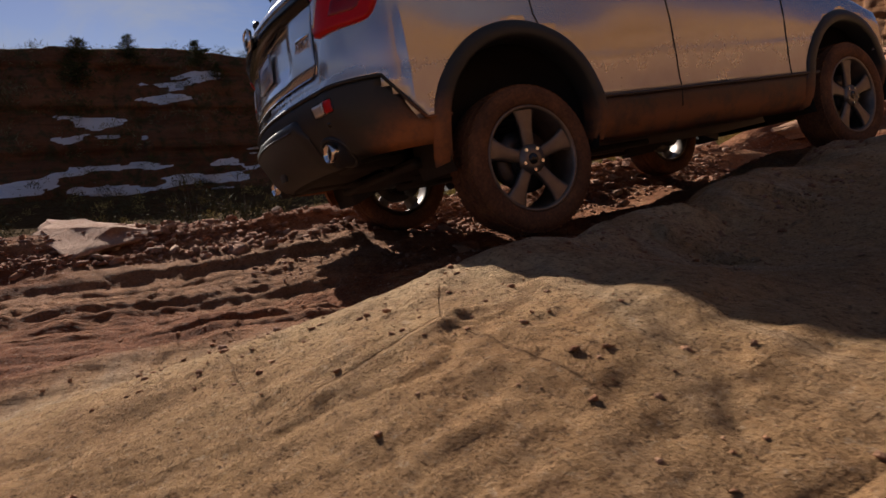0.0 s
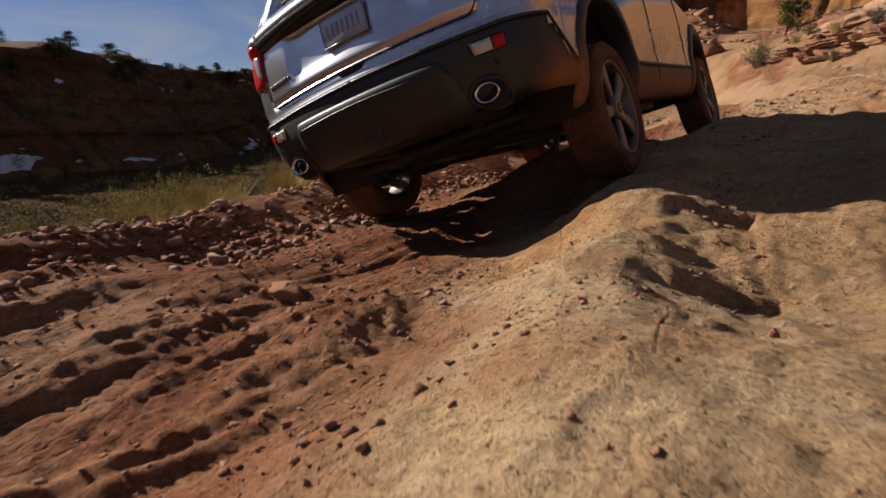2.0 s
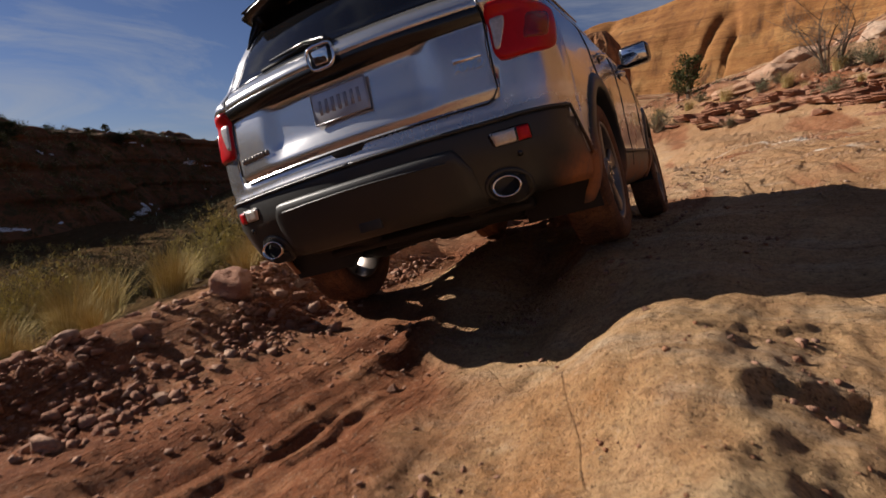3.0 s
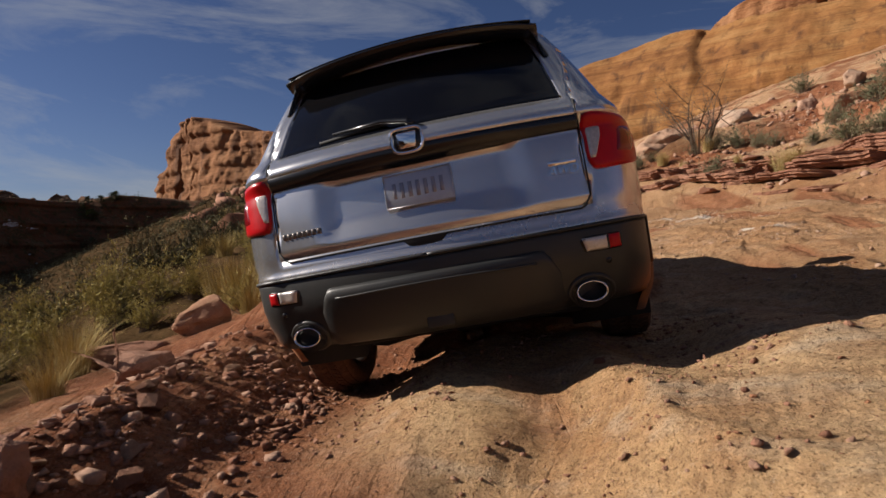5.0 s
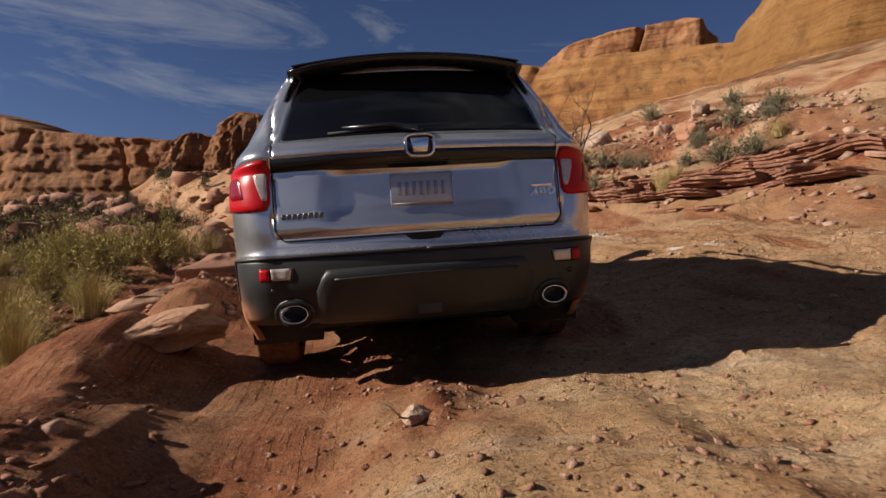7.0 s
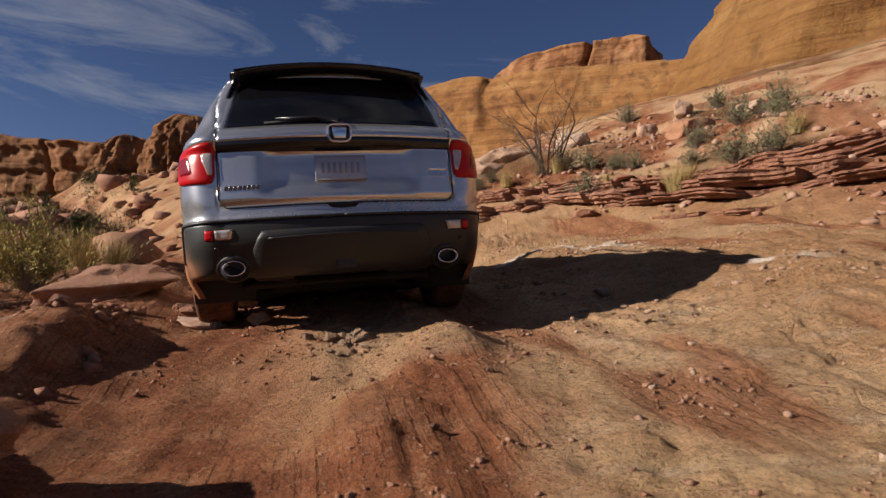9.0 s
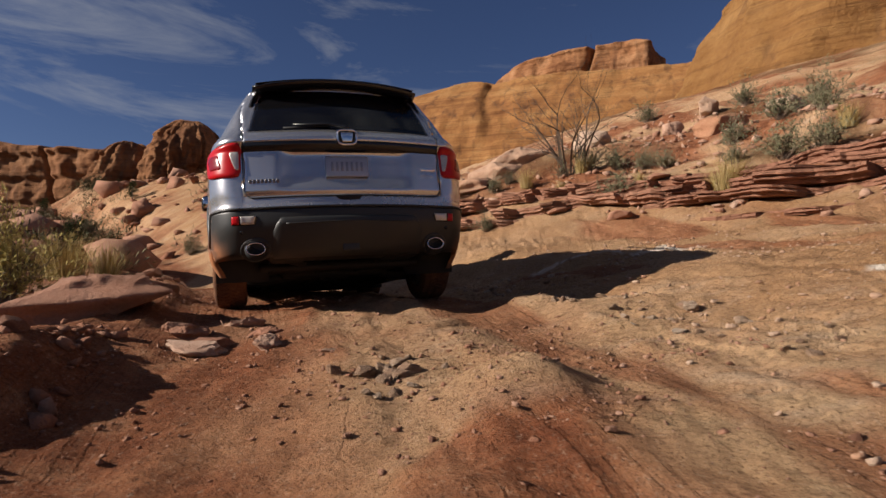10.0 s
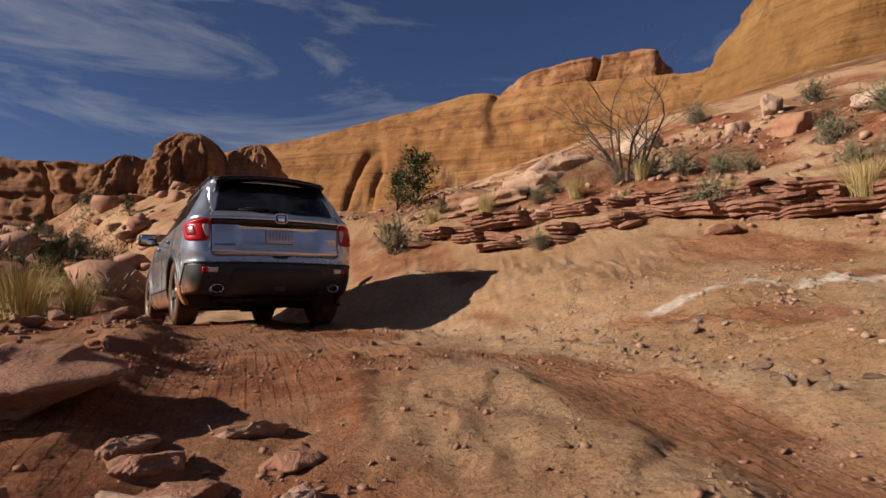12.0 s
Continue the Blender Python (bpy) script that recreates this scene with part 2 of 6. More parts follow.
GROUND = ground_material()
ROCK_TAN = stone_material("tan_stone", (0.36, 0.17, 0.09), (0.45, 0.26, 0.16), (0.50, 0.36, 0.26))
ROCK_PALE = stone_material("pale_stone", (0.40, 0.25, 0.16), (0.50, 0.36, 0.25), (0.60, 0.48, 0.37))
ROCK_RED = stone_material("red_stone", (0.28, 0.13, 0.08), (0.38, 0.21, 0.14), (0.48, 0.32, 0.23))
WALL_ORANGE = sandstone_material("orange_sandstone", (0.15, 0.060, 0.022), (0.29, 0.135, 0.048), (0.40, 0.225, 0.090), 0.5, 0.8, 0.55)
WALL_RED = sandstone_material("red_sandstone", (0.13, 0.052, 0.024), (0.27, 0.125, 0.056), (0.40, 0.225, 0.115), 0.7, 0.8, 0.5)
# ochre rock of the east cliff, darkened in colour for the weaker light there
WALL_OCHRE_DIM = sandstone_material("dimmed_ochre_sandstone", (0.13, 0.055, 0.018), (0.21, 0.105, 0.036), (0.29, 0.16, 0.060), 0.5, 0.6, 0.5)
LEDGE_RED = sandstone_material("ledge_sandstone", (0.25, 0.105, 0.065), (0.38, 0.19, 0.12), (0.49, 0.31, 0.21), 3.0, 0.15, 0.4)
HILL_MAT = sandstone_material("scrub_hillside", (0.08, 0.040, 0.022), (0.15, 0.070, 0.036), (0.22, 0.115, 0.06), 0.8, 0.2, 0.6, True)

# ---- terrain ----
def lattice(ix, iy, seed):
    h = (ix.astype(np.int64) * 374761393 + iy.astype(np.int64) * 668265263 + seed * 974634777) & 0xFFFFFFFF
    h = ((h ^ (h >> 13)) * 1274126177) & 0xFFFFFFFF
    return ((h ^ (h >> 16)) & 0xFFFF) / 65535.0


def vnoise(x, y, seed=0):
    """Smooth value noise, -1 to 1."""
    x, y = np.asarray(x, float), np.asarray(y, float)
    ix, iy = np.floor(x), np.floor(y)
    fx, fy = x - ix, y - iy
    fx, fy = fx * fx * fx * (fx * (fx * 6 - 15) + 10), fy * fy * fy * (fy * (fy * 6 - 15) + 10)
    a, b = lattice(ix, iy, seed), lattice(ix + 1, iy, seed)
    c, d = lattice(ix, iy + 1, seed), lattice(ix + 1, iy + 1, seed)
    return 2 * ((a + (b - a) * fx) * (1 - fy) + (c + (d - c) * fx) * fy) - 1


def fbm(x, y, octaves=4, seed=0, gain=0.5):
    total, amp = 0.0, 1.0
    for k in range(octaves):
        total = total + amp * vnoise(x * 2 ** k + 13.7 * k, y * 2 ** k - 7.1 * k, seed + k)
        amp *= gain
    return total


def smooth(a, b, v):
    t = np.clip((v - a) / (b - a), 0, 1)
    return t * t * (3 - 2 * t)


def bell(x, y, cx, cy, rx, ry, turn=0.0, power=2.0):
    """A bump that is 1 at its centre; turn in degrees."""
    c, s = math.cos(radians(turn)), math.sin(radians(turn))
    px, py = (x - cx) * c + (y - cy) * s, -(x - cx) * s + (y - cy) * c
    return np.exp(-(np.sqrt((px / rx) ** 2 + (py / ry) ** 2)) ** power)


def trail_x(y):
    """The middle line of the trail."""
    return np.interp(y, [-40, -2, 1.5, 3.3, 5.1, 7.9, 10.4, 12.3, 14.3, 15.4, 17.7, 25, 60], [-3.2, -3.4, -3.5, -3.7, -4.07, -4.66, -5.44, -6.06, -7.1, -7.75, -9.3, -15, -40])


def trail_z(y):
    return np.interp(y, [-30, -3, 0, 2, 3, 4, 5, 6, 8, 10, 12, 14, 18, 40, 90], [-0.6, -0.22, -0.17, -0.11, -0.03, 0.17, 0.29, 0.34, 0.50, 0.65, 0.73, 0.79, 0.88, 1.6, 2.5])


def hill_z(v):
    """The hillside right of the trail, against the distance up its fall line, with steps at the rock ledges."""
    return np.interp(v, [-40, 0, 2.8, 4, 5, 6.2, 8.1, 9, 9.6, 10, 10.3, 11.5, 12.2, 14.8, 16, 20, 30, 45, 90], [-1.5, -0.1, 0.43, 0.72, 0.95, 1.17, 1.52, 2.0, 2.36, 2.55, 2.72, 3.2, 3.7, 4.35, 4.9, 6.6, 10.5, 15, 22])


def soft_min(a, b, k):
    h = np.clip(0.5 + 0.5 * (b - a) / k, 0, 1)
    return b + (a - b) * h - k * h * (1 - h)


def wheel_lines():
    """Where the rear wheels roll: x against y, and the ground's height under them."""
    out = []
    for sx in (-1, 1):
        pts = [pose(*r[1:]) @ Vector((sx * 0.835, -0.04, 0)) for r in CAR]
        pts += [pose(*CAR[-1][1:]) @ Vector((sx * 0.835, d, 0)) for d in (1.4, 2.82, 4.0)]
        pts.insert(0, pts[0] + Vector((0.1, -1.5, -0.04)))
        # the springs give way over the higher spots of the trail
        give = ((4.5, 6, 7.5, 9, 10.5, 13, 16), (0, 0.03, 0.08, 0.12, 0.07, 0.06, 0.06)) if sx < 0 else ((3.8, 4.4, 4.8, 5.5, 6.5, 7.5, 9, 10.5, 13, 16), (0, 0.16, 0.16, 0.05, 0.05, 0.12, 0.12, 0.06, 0.04, 0.04))
        out.append((([p.x for p in pts], [p.y for p in pts]), [p.z + float(np.interp(p.y, *give)) for p in pts], 0.52 if sx < 0 else 0.36))
    return out


WHEEL_LINES = wheel_lines()


# humps of rock in the trail: place, half-widths, turn, height
MOUNDS = ((-4.3, 8.45, 0.40, 0.22, 15, 0.15), (-4.5, 10.5, 0.62, 0.30, -25, 0.15), (-3.45, 9.9, 0.6, 0.25, -15, 0.08), (-3.95, 4.5, 0.55, 0.8, 0, 0.14), (-1.25, 0.75, 0.7, 0.5, -30, 0.10), (-6.0, 9.45, 0.42, 0.42, 0, 0.18), (-4.72, 7.35, 0.22, 0.55, -12, 0.06), (-4.75, 9.6, 0.25, 0.45, 20, 0.06), (-3.8, 9.5, 0.5, 0.2, -30, 0.07), (-6.25, 6.55, 0.40, 0.55, 15, 0.16), (-6.65, 8.5, 0.30, 0.75, 10, 0.15))


def height(x, y, detail=True):
    """The lie of the land, in metres, at x, y."""
    x, y = np.asarray(x, float), np.asarray(y, float)
    u = x - trail_x(y)
    z = trail_z(y) + 0.06 * np.clip(u, 0, 2)
    v = (x + y) / math.sqrt(2) + 0.35 * fbm(x * 0.45, y * 0.45, 3, 5) * smooth(5, 8, u)
    z = z + (hill_z(v) - z) * smooth(0.3, 2.2, u + 0.35 * fbm(x * 0.6, y * 0.6, 2, 6)) * smooth(-1.0, 1.5, u - 1.5 + 0.15 * y)
    # the rounded slab that the car straddles near the start
    edge = x + 0.33 * (y - 0.9) + 0.12 * fbm(x * 1.3, y * 1.3, 3, 8)
    slab = smooth(-2.55, -1.75, edge) * smooth(-3.0, -0.5, y) * (1 - smooth(4.6, 7.0, y)) * (1 - 0.75 * smooth(0.3, 3.0, x))
    z = z + slab * np.interp(y, [-1, 0.2, 1, 2, 3, 4.2, 6], [0.05, 0.22, 0.30, 0.28, 0.34, 0.40, 0.12])
    # the bed of the trail, level from wheel line to wheel line
    (lx, ly), lz, _ = WHEEL_LINES[0]
    (rx, ry), rz, _ = WHEEL_LINES[1]
    x0, x1, z0, z1 = np.interp(y, ly, lx), np.interp(y, ry, rx), np.interp(y, ly, lz), np.interp(y, ry, rz)
    f = np.clip((x - x0) / (x1 - x0), -0.4, 1.5)
    f2 = (x - x0) / (x1 - x0)
    bed = smooth(-0.75, -0.2, f2) * (1 - smooth(1.15, 2.1, f2)) * smooth(5.0, 6.8, y) * (1 - smooth(18, 21, y))
    z = z + bed * (z0 + (z1 - z0) * f - z)
    for cx, cy, rx, ry, turn, high in MOUNDS:
        z = z + high * bell(x, y, cx, cy, rx, ry, turn, 3.0)
    late = smooth(7.0, 12.5, y)
    # the left bank, falling to the wash early on and level with the rubble later
    bank = (0.20 - 0.09 * smooth(6, 8, y) - 0.14 * smooth(3.5, 4.5, y) * (1 - smooth(6.2, 7, y))) * np.exp(-((u + 1.5) / 0.5) ** 2)
    fall = np.interp(-u, [0, 0.6, 1.7, 3.2, 8.0, 14, 30, 60], [0, 0.0, -0.05, -0.45, -1.7, -2.2, -2.2, -1.5])
    rise = np.interp(-u, [0, 1.5, 3, 8, 20, 60], [0, 0.05, 0.15, 0.15, 0.0, -1.0])
    z = z + bank + fall * (1 - late) + rise * late
    r = np.hypot(x + 5, y - 7)
    az = np.degrees(np.arctan2(x + 5, y - 7))
    wash = smooth(7, 15, r) * smooth(3.0, 6.0, -u) * (1 - smooth(-60, -46, az)) * (az < -40)
    z = z + wash * (-2.3 - z)
    z = z + 0.10 * np.clip(r - 13, 0, 46) * smooth(-50, -38, az) * (1 - smooth(-12, 2, az))
    # the crest of the spur, beyond which the far walls stand
    crest = 1.2 + r * np.interp(az, [-30, -14, -8, 0, 5, 12, 20, 30, 60], [0.30, 0.125, 0.125, 0.165, 0.195, 0.235, 0.275, 0.30, 0.35])
    drop = 0.5 * np.clip(r - 30, 0, 60) * (1 - smooth(10, 22, az))
    z = np.where((az > -30) & (az < 120), z + (soft_min(z, crest - drop, 0.5) - z) * smooth(9, 13, r), z)
    z = z + 0.5 * fbm(x * 0.07, y * 0.07, 3, 9) * smooth(14, 40, r)
    if not detail:
        return z
    near = 1 - smooth(25, 45, r)
    soil = soil_mask(x, y)
    rocky = 1 - soil
    calm = 1 - 0.75 * bell(x, y, -0.9, 0.6, 1.5, 1.3, 0, 4.0)
    z = z + near * calm * (0.045 * fbm(x * 0.9, y * 0.9, 3, 21) + 0.020 * fbm(x * 3.1, y * 3.1, 3, 31))
    # clods and tyre-drawn furrows in the soil
    reach = 1.0 * (1 - smooth(0.0, 1.8, y))
    z = z + near * soil * (0.011 * fbm(x * 11, y * 11, 4, 41, 0.7) * (0.5 + 0.5 * smooth(-0.4, 0.6, fbm(x, y, 2, 42))) + (1 - 0.7 * smooth(6, 9, y)) * 0.016 * fbm(u * 9.0 + 0.2 * fbm(x, y, 2, 46), y * 0.3, 2, 47, 0.6) * (1 - smooth(0.2, 0.8, u - reach) * (1 - smooth(3, 5, y))) + (1 - 0.42 * smooth(5, 8, y)) * 0.030 * fbm(u * 4.2 + 0.15 * fbm(x, y, 2, 44), y * 0.35, 3, 43, 0.7) * smooth(-2.2, -0.8, u) * (1 - smooth(0.0, 0.6, u - reach) * (1 - smooth(3, 5, y))))
    # ruts worn by the wheels
    for (wx, wy), wz, wide in WHEEL_LINES:
        line_x, line_z = np.interp(y, wy, wx), np.clip(np.interp(y, wy, wz), z - 0.28, z + 0.05)
        k = np.exp(-(np.abs(x - line_x) / wide) ** 2.6) * smooth(0.6, 1.4, y) * (1 - smooth(18.5, 20.5, y))
        tread = 0.008 * np.sin((y + 0.6 * np.abs(x - line_x)) * 62) * np.sin((x - line_x) * 28) ** 2 * soil
        z = z + k * (line_z - 0.006 - z + tread + 0.012 * fbm(x * 6, y * 2, 3, 45))
    # broken layers and pits in the rock
    lev = fbm(x * 0.75 + 0.25 * y, y * 0.6, 4, 51) * 3.0
    step = smooth(0.43, 0.5, lev - np.floor(lev)) - (lev - np.floor(lev))
    plate = smooth(-0.05, 0.25, fbm(x * 0.5, y * 0.5, 2, 53))
    z = z + near * rocky * 0.026 * step * plate * (1 - 0.88 * bell(x, y, -1.6, 0.7, 2.2, 2.0, 0, 4.0))
    z = z + near * rocky * (0.4 + 0.6 * calm) * (0.008 * fbm(x * 8, y * 5, 4, 55, 0.6) - 0.030 * np.clip(fbm(x * 10.0, y * 7.5, 3, 57) - 0.75, 0, 0.35))
    z = z + near * rocky * 0.010 * calm * fbm(x * 2.2 + y * 4.5, y * 1.2 - x * 0.4, 3, 59)
    # thin laminae that crop out along the contours of the slickrock
    bedv = (x + y) / math.sqrt(2) * 3.4 + 1.1 * fbm(x * 0.5, y * 0.5, 3, 95) + 0.25 * fbm(x * 3, y * 3, 3, 96)
    fr = bedv - np.floor(bedv)
    z = z + near * rocky * smooth(5.5, 7.5, y) * smooth(0.6, 1.4, u) * 0.030 * (smooth(0.0, 0.10, fr) - fr) * smooth(-0.5, 0.3, fbm(x * 0.8, y * 0.8, 2, 97))
    # broken plates on the crest of the slab by the start: steps down towards the low side
    down, side = (x + 2.0) * 0.33 - (y - 2.0) * 0.94, (x + 2.0) * 0.94 + (y - 2.0) * 0.33
    for at, drop, w0, w1, seed in ((-0.62, 0.025, -0.10, 0.28, 81), (-0.24, 0.045, -0.05, 0.24, 82), (0.06, 0.018, -0.14, 0.16, 83), (0.47, 0.050, -0.10, 0.24, 85), (0.86, 0.018, -0.05, 0.2, 86)):
        q = down - at - 0.022 * fbm(side * 9, down * 2, 3, seed) + 0.5 * np.clip(side - 0.5 * (w0 + w1), 0, 1) ** 2
        z = z - drop * smooth(-0.014, 0.014, q) * np.exp(-np.clip(q, 0, 4) / 0.24) * smooth(w0 - 0.05, w0 + 0.05, side + 0.03 * fbm(down * 8, side * 8, 2, seed)) * (1 - smooth(w1 - 0.015, w1 + 0.02, side + 0.03 * fbm(down * 7, side * 7, 2, seed + 9)))
    on_slab = bell(x, y, -1.5, 1.2, 1.6, 2.2, 15, 4.0) * rocky
    z = z + on_slab * (0.09 * bell(x, y, -2.16, 1.85, 0.30, 0.75, 12) + 0.09 * bell(x, y, -2.45, 2.45, 0.30, 0.5, 12) - 0.06 * bell(x, y, -1.55, 1.7, 0.3, 0.7, 10))
    z = z + on_slab * (0.0055 * fbm(side * 10 + 0.8 * fbm(x, y, 2, 91), down * 1.1, 3, 92) + 0.004 * fbm(x * 20, y * 20, 2, 93, 0.7) - 0.012 * np.exp(-(vnoise(side * 1.6 + 0.15 * fbm(x * 5, y * 5, 3, 94), down * 0.35, 98) / 0.035) ** 2))
    crackv = np.abs(vnoise(x * 1.3 + 0.4 * y, y * 0.8, 67))
    z = z - near * rocky * 0.005 * np.exp(-(crackv / 0.03) ** 2) * smooth(0.0, 0.3, vnoise(x * 0.6, y * 0.6, 69))
    return z


def soil_mask(x, y):
    """1 where loose red soil lies, 0 on bare rock."""
    u = x - trail_x(y)
    n = fbm(x * 0.8, y * 0.8, 4, 61)
    edge = 0.55 + 1.0 * (1 - smooth(0.0, 1.8, y)) + 0.75 * smooth(2, 4, y) * (1 - smooth(4.2, 6.5, y)) * -0.9 + 0.5 * smooth(7, 10, y)
    m = 1 - smooth(-0.15, 0.35, u - edge + 0.35 * n)
    veins = smooth(0.25, 0.6, fbm(x * 1.4 + 0.5 * y, y * 0.5, 3, 63)) * 0.8
    scree = smooth(5.0, 7.0, u) * smooth(-0.3, 0.4, n)
    bare = smooth(-0.15, 0.25, fbm(x * 1.1 - 0.3 * y, y * 0.55, 3, 64)) * smooth(-0.55, -0.1, u) * smooth(4.0, 6.0, y) * 0.75
    for cx, cy, rx, ry, turn, high in MOUNDS[:5]:
        bare = np.maximum(bare, 0.9 * bell(x, y, cx, cy, rx * 1.1, ry * 1.1, turn, 4.0))
    m = m * (1 - bare)
    return np.clip(np.maximum(np.maximum(m * (0.75 + 0.25 * smooth(-0.6, 0.2, n)), veins * smooth(3, 5, y)), scree), 0, 1)


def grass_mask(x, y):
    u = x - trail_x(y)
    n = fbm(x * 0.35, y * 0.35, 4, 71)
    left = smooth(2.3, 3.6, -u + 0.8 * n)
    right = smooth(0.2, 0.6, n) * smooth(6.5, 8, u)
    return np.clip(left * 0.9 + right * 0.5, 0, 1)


def pale_mask(x, y):
    """White mineral crust on the slickrock."""
    n = fbm(x * 3.0, y * 3.0, 4, 75)
    a = bell(x, y, -2.7, 12.15, 0.55, 0.22, -20) + bell(x, y, -3.6, 12.3, 0.7, 0.09, -12) + 0.7 * bell(x, y, -2.2, 9.6, 0.9, 0.12, -15)
    return smooth(0.35, 0.75, a * (0.75 + 1.1 * n)) * (0.6 + 0.4 * smooth(-0.3, 0.3, fbm(x * 9, y * 9, 3, 76)))


def ochre_mask(x, y):
    """Rust-brown iron stain on the slickrock right of the trail."""
    u = x - trail_x(y)
    return smooth(1.6, 3.0, u + 0.7 * fbm(x * 0.7, y * 0.7, 4, 77)) * (1 - smooth(5.5, 8.0, u)) * (0.5 + 0.5 * smooth(-0.5, 0.5, fbm(x * 1.6, y * 1.6, 3, 78)))


def spaced(lo, fine_lo, fine_hi, hi, step, grow=1.09):
    vals = list(np.arange(fine_lo, fine_hi + step / 2, step))
    d, v = step, vals[-1]
    while v < hi:
        d *= grow
        v += d
        vals.append(v)
    d, v = step, fine_lo
    while v > lo:
        d *= grow
        v -= d
        vals.insert(0, v)
    return np.array(vals)


def grid_mesh(name, X, Y, Z, mat, attrs=None):
    rows, cols = X.shape
    me = bpy.data.meshes.new(name)
    co = np.stack([X, Y, Z], -1).reshape(-1, 3)
    i = np.arange(rows * cols).reshape(rows, cols)
    f = np.stack([i[:-1, :-1], i[:-1, 1:], i[1:, 1:], i[1:, :-1]], -1).reshape(-1, 4)
    me.vertices.add(len(co))
    me.vertices.foreach_set("co", co.astype(np.float32).ravel())
    me.loops.add(f.size)
    me.loops.foreach_set("vertex_index", f.astype(np.int32).ravel())
    me.polygons.add(len(f))
    me.polygons.foreach_set("loop_start", np.arange(0, f.size, 4, dtype=np.int32))
    me.polygons.foreach_set("loop_total", np.full(len(f), 4, dtype=np.int32))
    me.polygons.foreach_set("use_smooth", np.ones(len(f), dtype=bool))
    for key, val in (attrs or {}).items():
        a = me.attributes.new(key, "FLOAT", "POINT")
        a.data.foreach_set("value", np.asarray(val, np.float32).ravel())
    me.update(calc_edges=True)
    me.validate()
    me.materials.append(mat)
    return me


def thicken(vals, lo, hi):
    """Twice as many lines between lo and hi."""
    mid = (vals[:-1] + vals[1:]) / 2
    return np.sort(np.r_[vals, mid[(mid > lo) & (mid < hi)]])


gx = thicken(spaced(-2500, -7.2, 0.2, 2500, 0.028, 1.045), -3.6, 0.1)
gy = thicken(spaced(-2500, -1.0, 11.5, 2500, 0.028, 1.04), -0.4, 2.8)
GX, GY = np.meshgrid(gx, gy)
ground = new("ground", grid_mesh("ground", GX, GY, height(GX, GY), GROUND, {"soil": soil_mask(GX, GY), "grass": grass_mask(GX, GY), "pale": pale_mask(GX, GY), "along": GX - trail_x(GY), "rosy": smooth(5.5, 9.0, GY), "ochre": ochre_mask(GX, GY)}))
tagged(ground, "red sandy desert ground with bare slickrock and tyre tracks", "ground", kind="structure")


def rock_wall(name, label, line, mat, tops, base, back, lean, seed, rough=1.0, n=220, k=70, crack=1.0, strata_n=0.5, snow=False, round_=0.0):
    """A cliff: line is its foot (x, y) from left to right as seen, tops the heights along it, lean its set-back per metre of rise."""
    line = np.array(line, float)
    d = np.r_[0, np.cumsum(np.hypot(*np.diff(line, axis=0).T))]
    s = np.linspace(0, d[-1], n)
    px, py = np.interp(s, d, line[:, 0]), np.interp(s, d, line[:, 1])
    ker = np.ones(9) / 9
    px, py = np.convolve(np.pad(px, 4, "edge"), ker, "valid"), np.convolve(np.pad(py, 4, "edge"), ker, "valid")
    tx, ty = np.gradient(px), np.gradient(py)
    ln = np.hypot(tx, ty)
    nx, ny = ty / ln, -tx / ln          # towards the viewer's side
    top = np.interp(s, np.linspace(0, d[-1], len(tops)), tops)
    span = top - base
    top = top + rough * span * (0.035 * fbm(s * 0.10, s * 0, 4, seed) + 0.02 * np.floor(2.5 * vnoise(s * 0.22, s * 0, seed + 1)))
    v = np.linspace(0, 1, k)
    S, V = np.meshgrid(s, v)
    face, cap = np.clip(V / 0.82, 0, 1), np.clip((V - 0.82) / 0.18, 0, 1)
    H = base + (top[None, :] - base) * face
    hh = H - base
    H = H + 0.03 * (top[None, :] - base) * np.sin(cap * 2.6) - cap ** 3 * 0.25 * (top[None, :] - base)
    off = -lean * hh - cap ** 1.2 * back - round_ * span[None, :] * smooth(0.55, 1.0, face) ** 2
    fade = 1 - 0.7 * cap
    bulge = rough * (1.7 * fbm(S * 0.07, hh * 0.06, 3, seed + 3) + 0.9 * fbm(S * 0.21, hh * 0.18, 4, seed + 4) + 0.35 * fbm(S * 0.7, hh * 0.7, 3, seed + 8))
    lay = hh * strata_n + 0.3 * vnoise(S * 0.05, hh * 0.0, seed + 2)
    strata = rough * 0.55 * (smooth(0.1, 0.3, lay - np.floor(lay)) - 0.8 * (lay - np.floor(lay)))
    cr = np.abs(vnoise(S * 0.13 + 0.3 * vnoise(S * 0.1, hh * 0.1, seed), hh * 0.03, seed + 6))
    crk = -crack * 2.4 * np.exp(-(cr / 0.06) ** 2)
    off = off + (bulge + strata + crk) * fade
    X, Y = px[None, :] + nx[None, :] * off, py[None, :] + ny[None, :] * off
    attrs = None
    if snow:
        patchy = fbm(S * 0.10, hh * 0.8, 4, seed + 11) + 0.5 * fbm(S * 0.5, hh * 2.0, 3, seed + 12)
        attrs = {"snow": smooth(0.56, 0.70, patchy - 0.9 * np.abs(hh / span.max() - 0.14))}
    ob = new(name, grid_mesh(name, X, Y, H, mat, attrs))
    return tagged(ob, label, "cliff", kind="structure")


def from_view(az, dist):
    """A place by its bearing in degrees to the right of +y and its distance, from the middle of the trail."""
    return (-5 + dist * math.sin(radians(az)), 7 + dist * math.cos(radians(az)))


def foot(*pairs):
    return [from_view(a, r) for a, r in pairs]


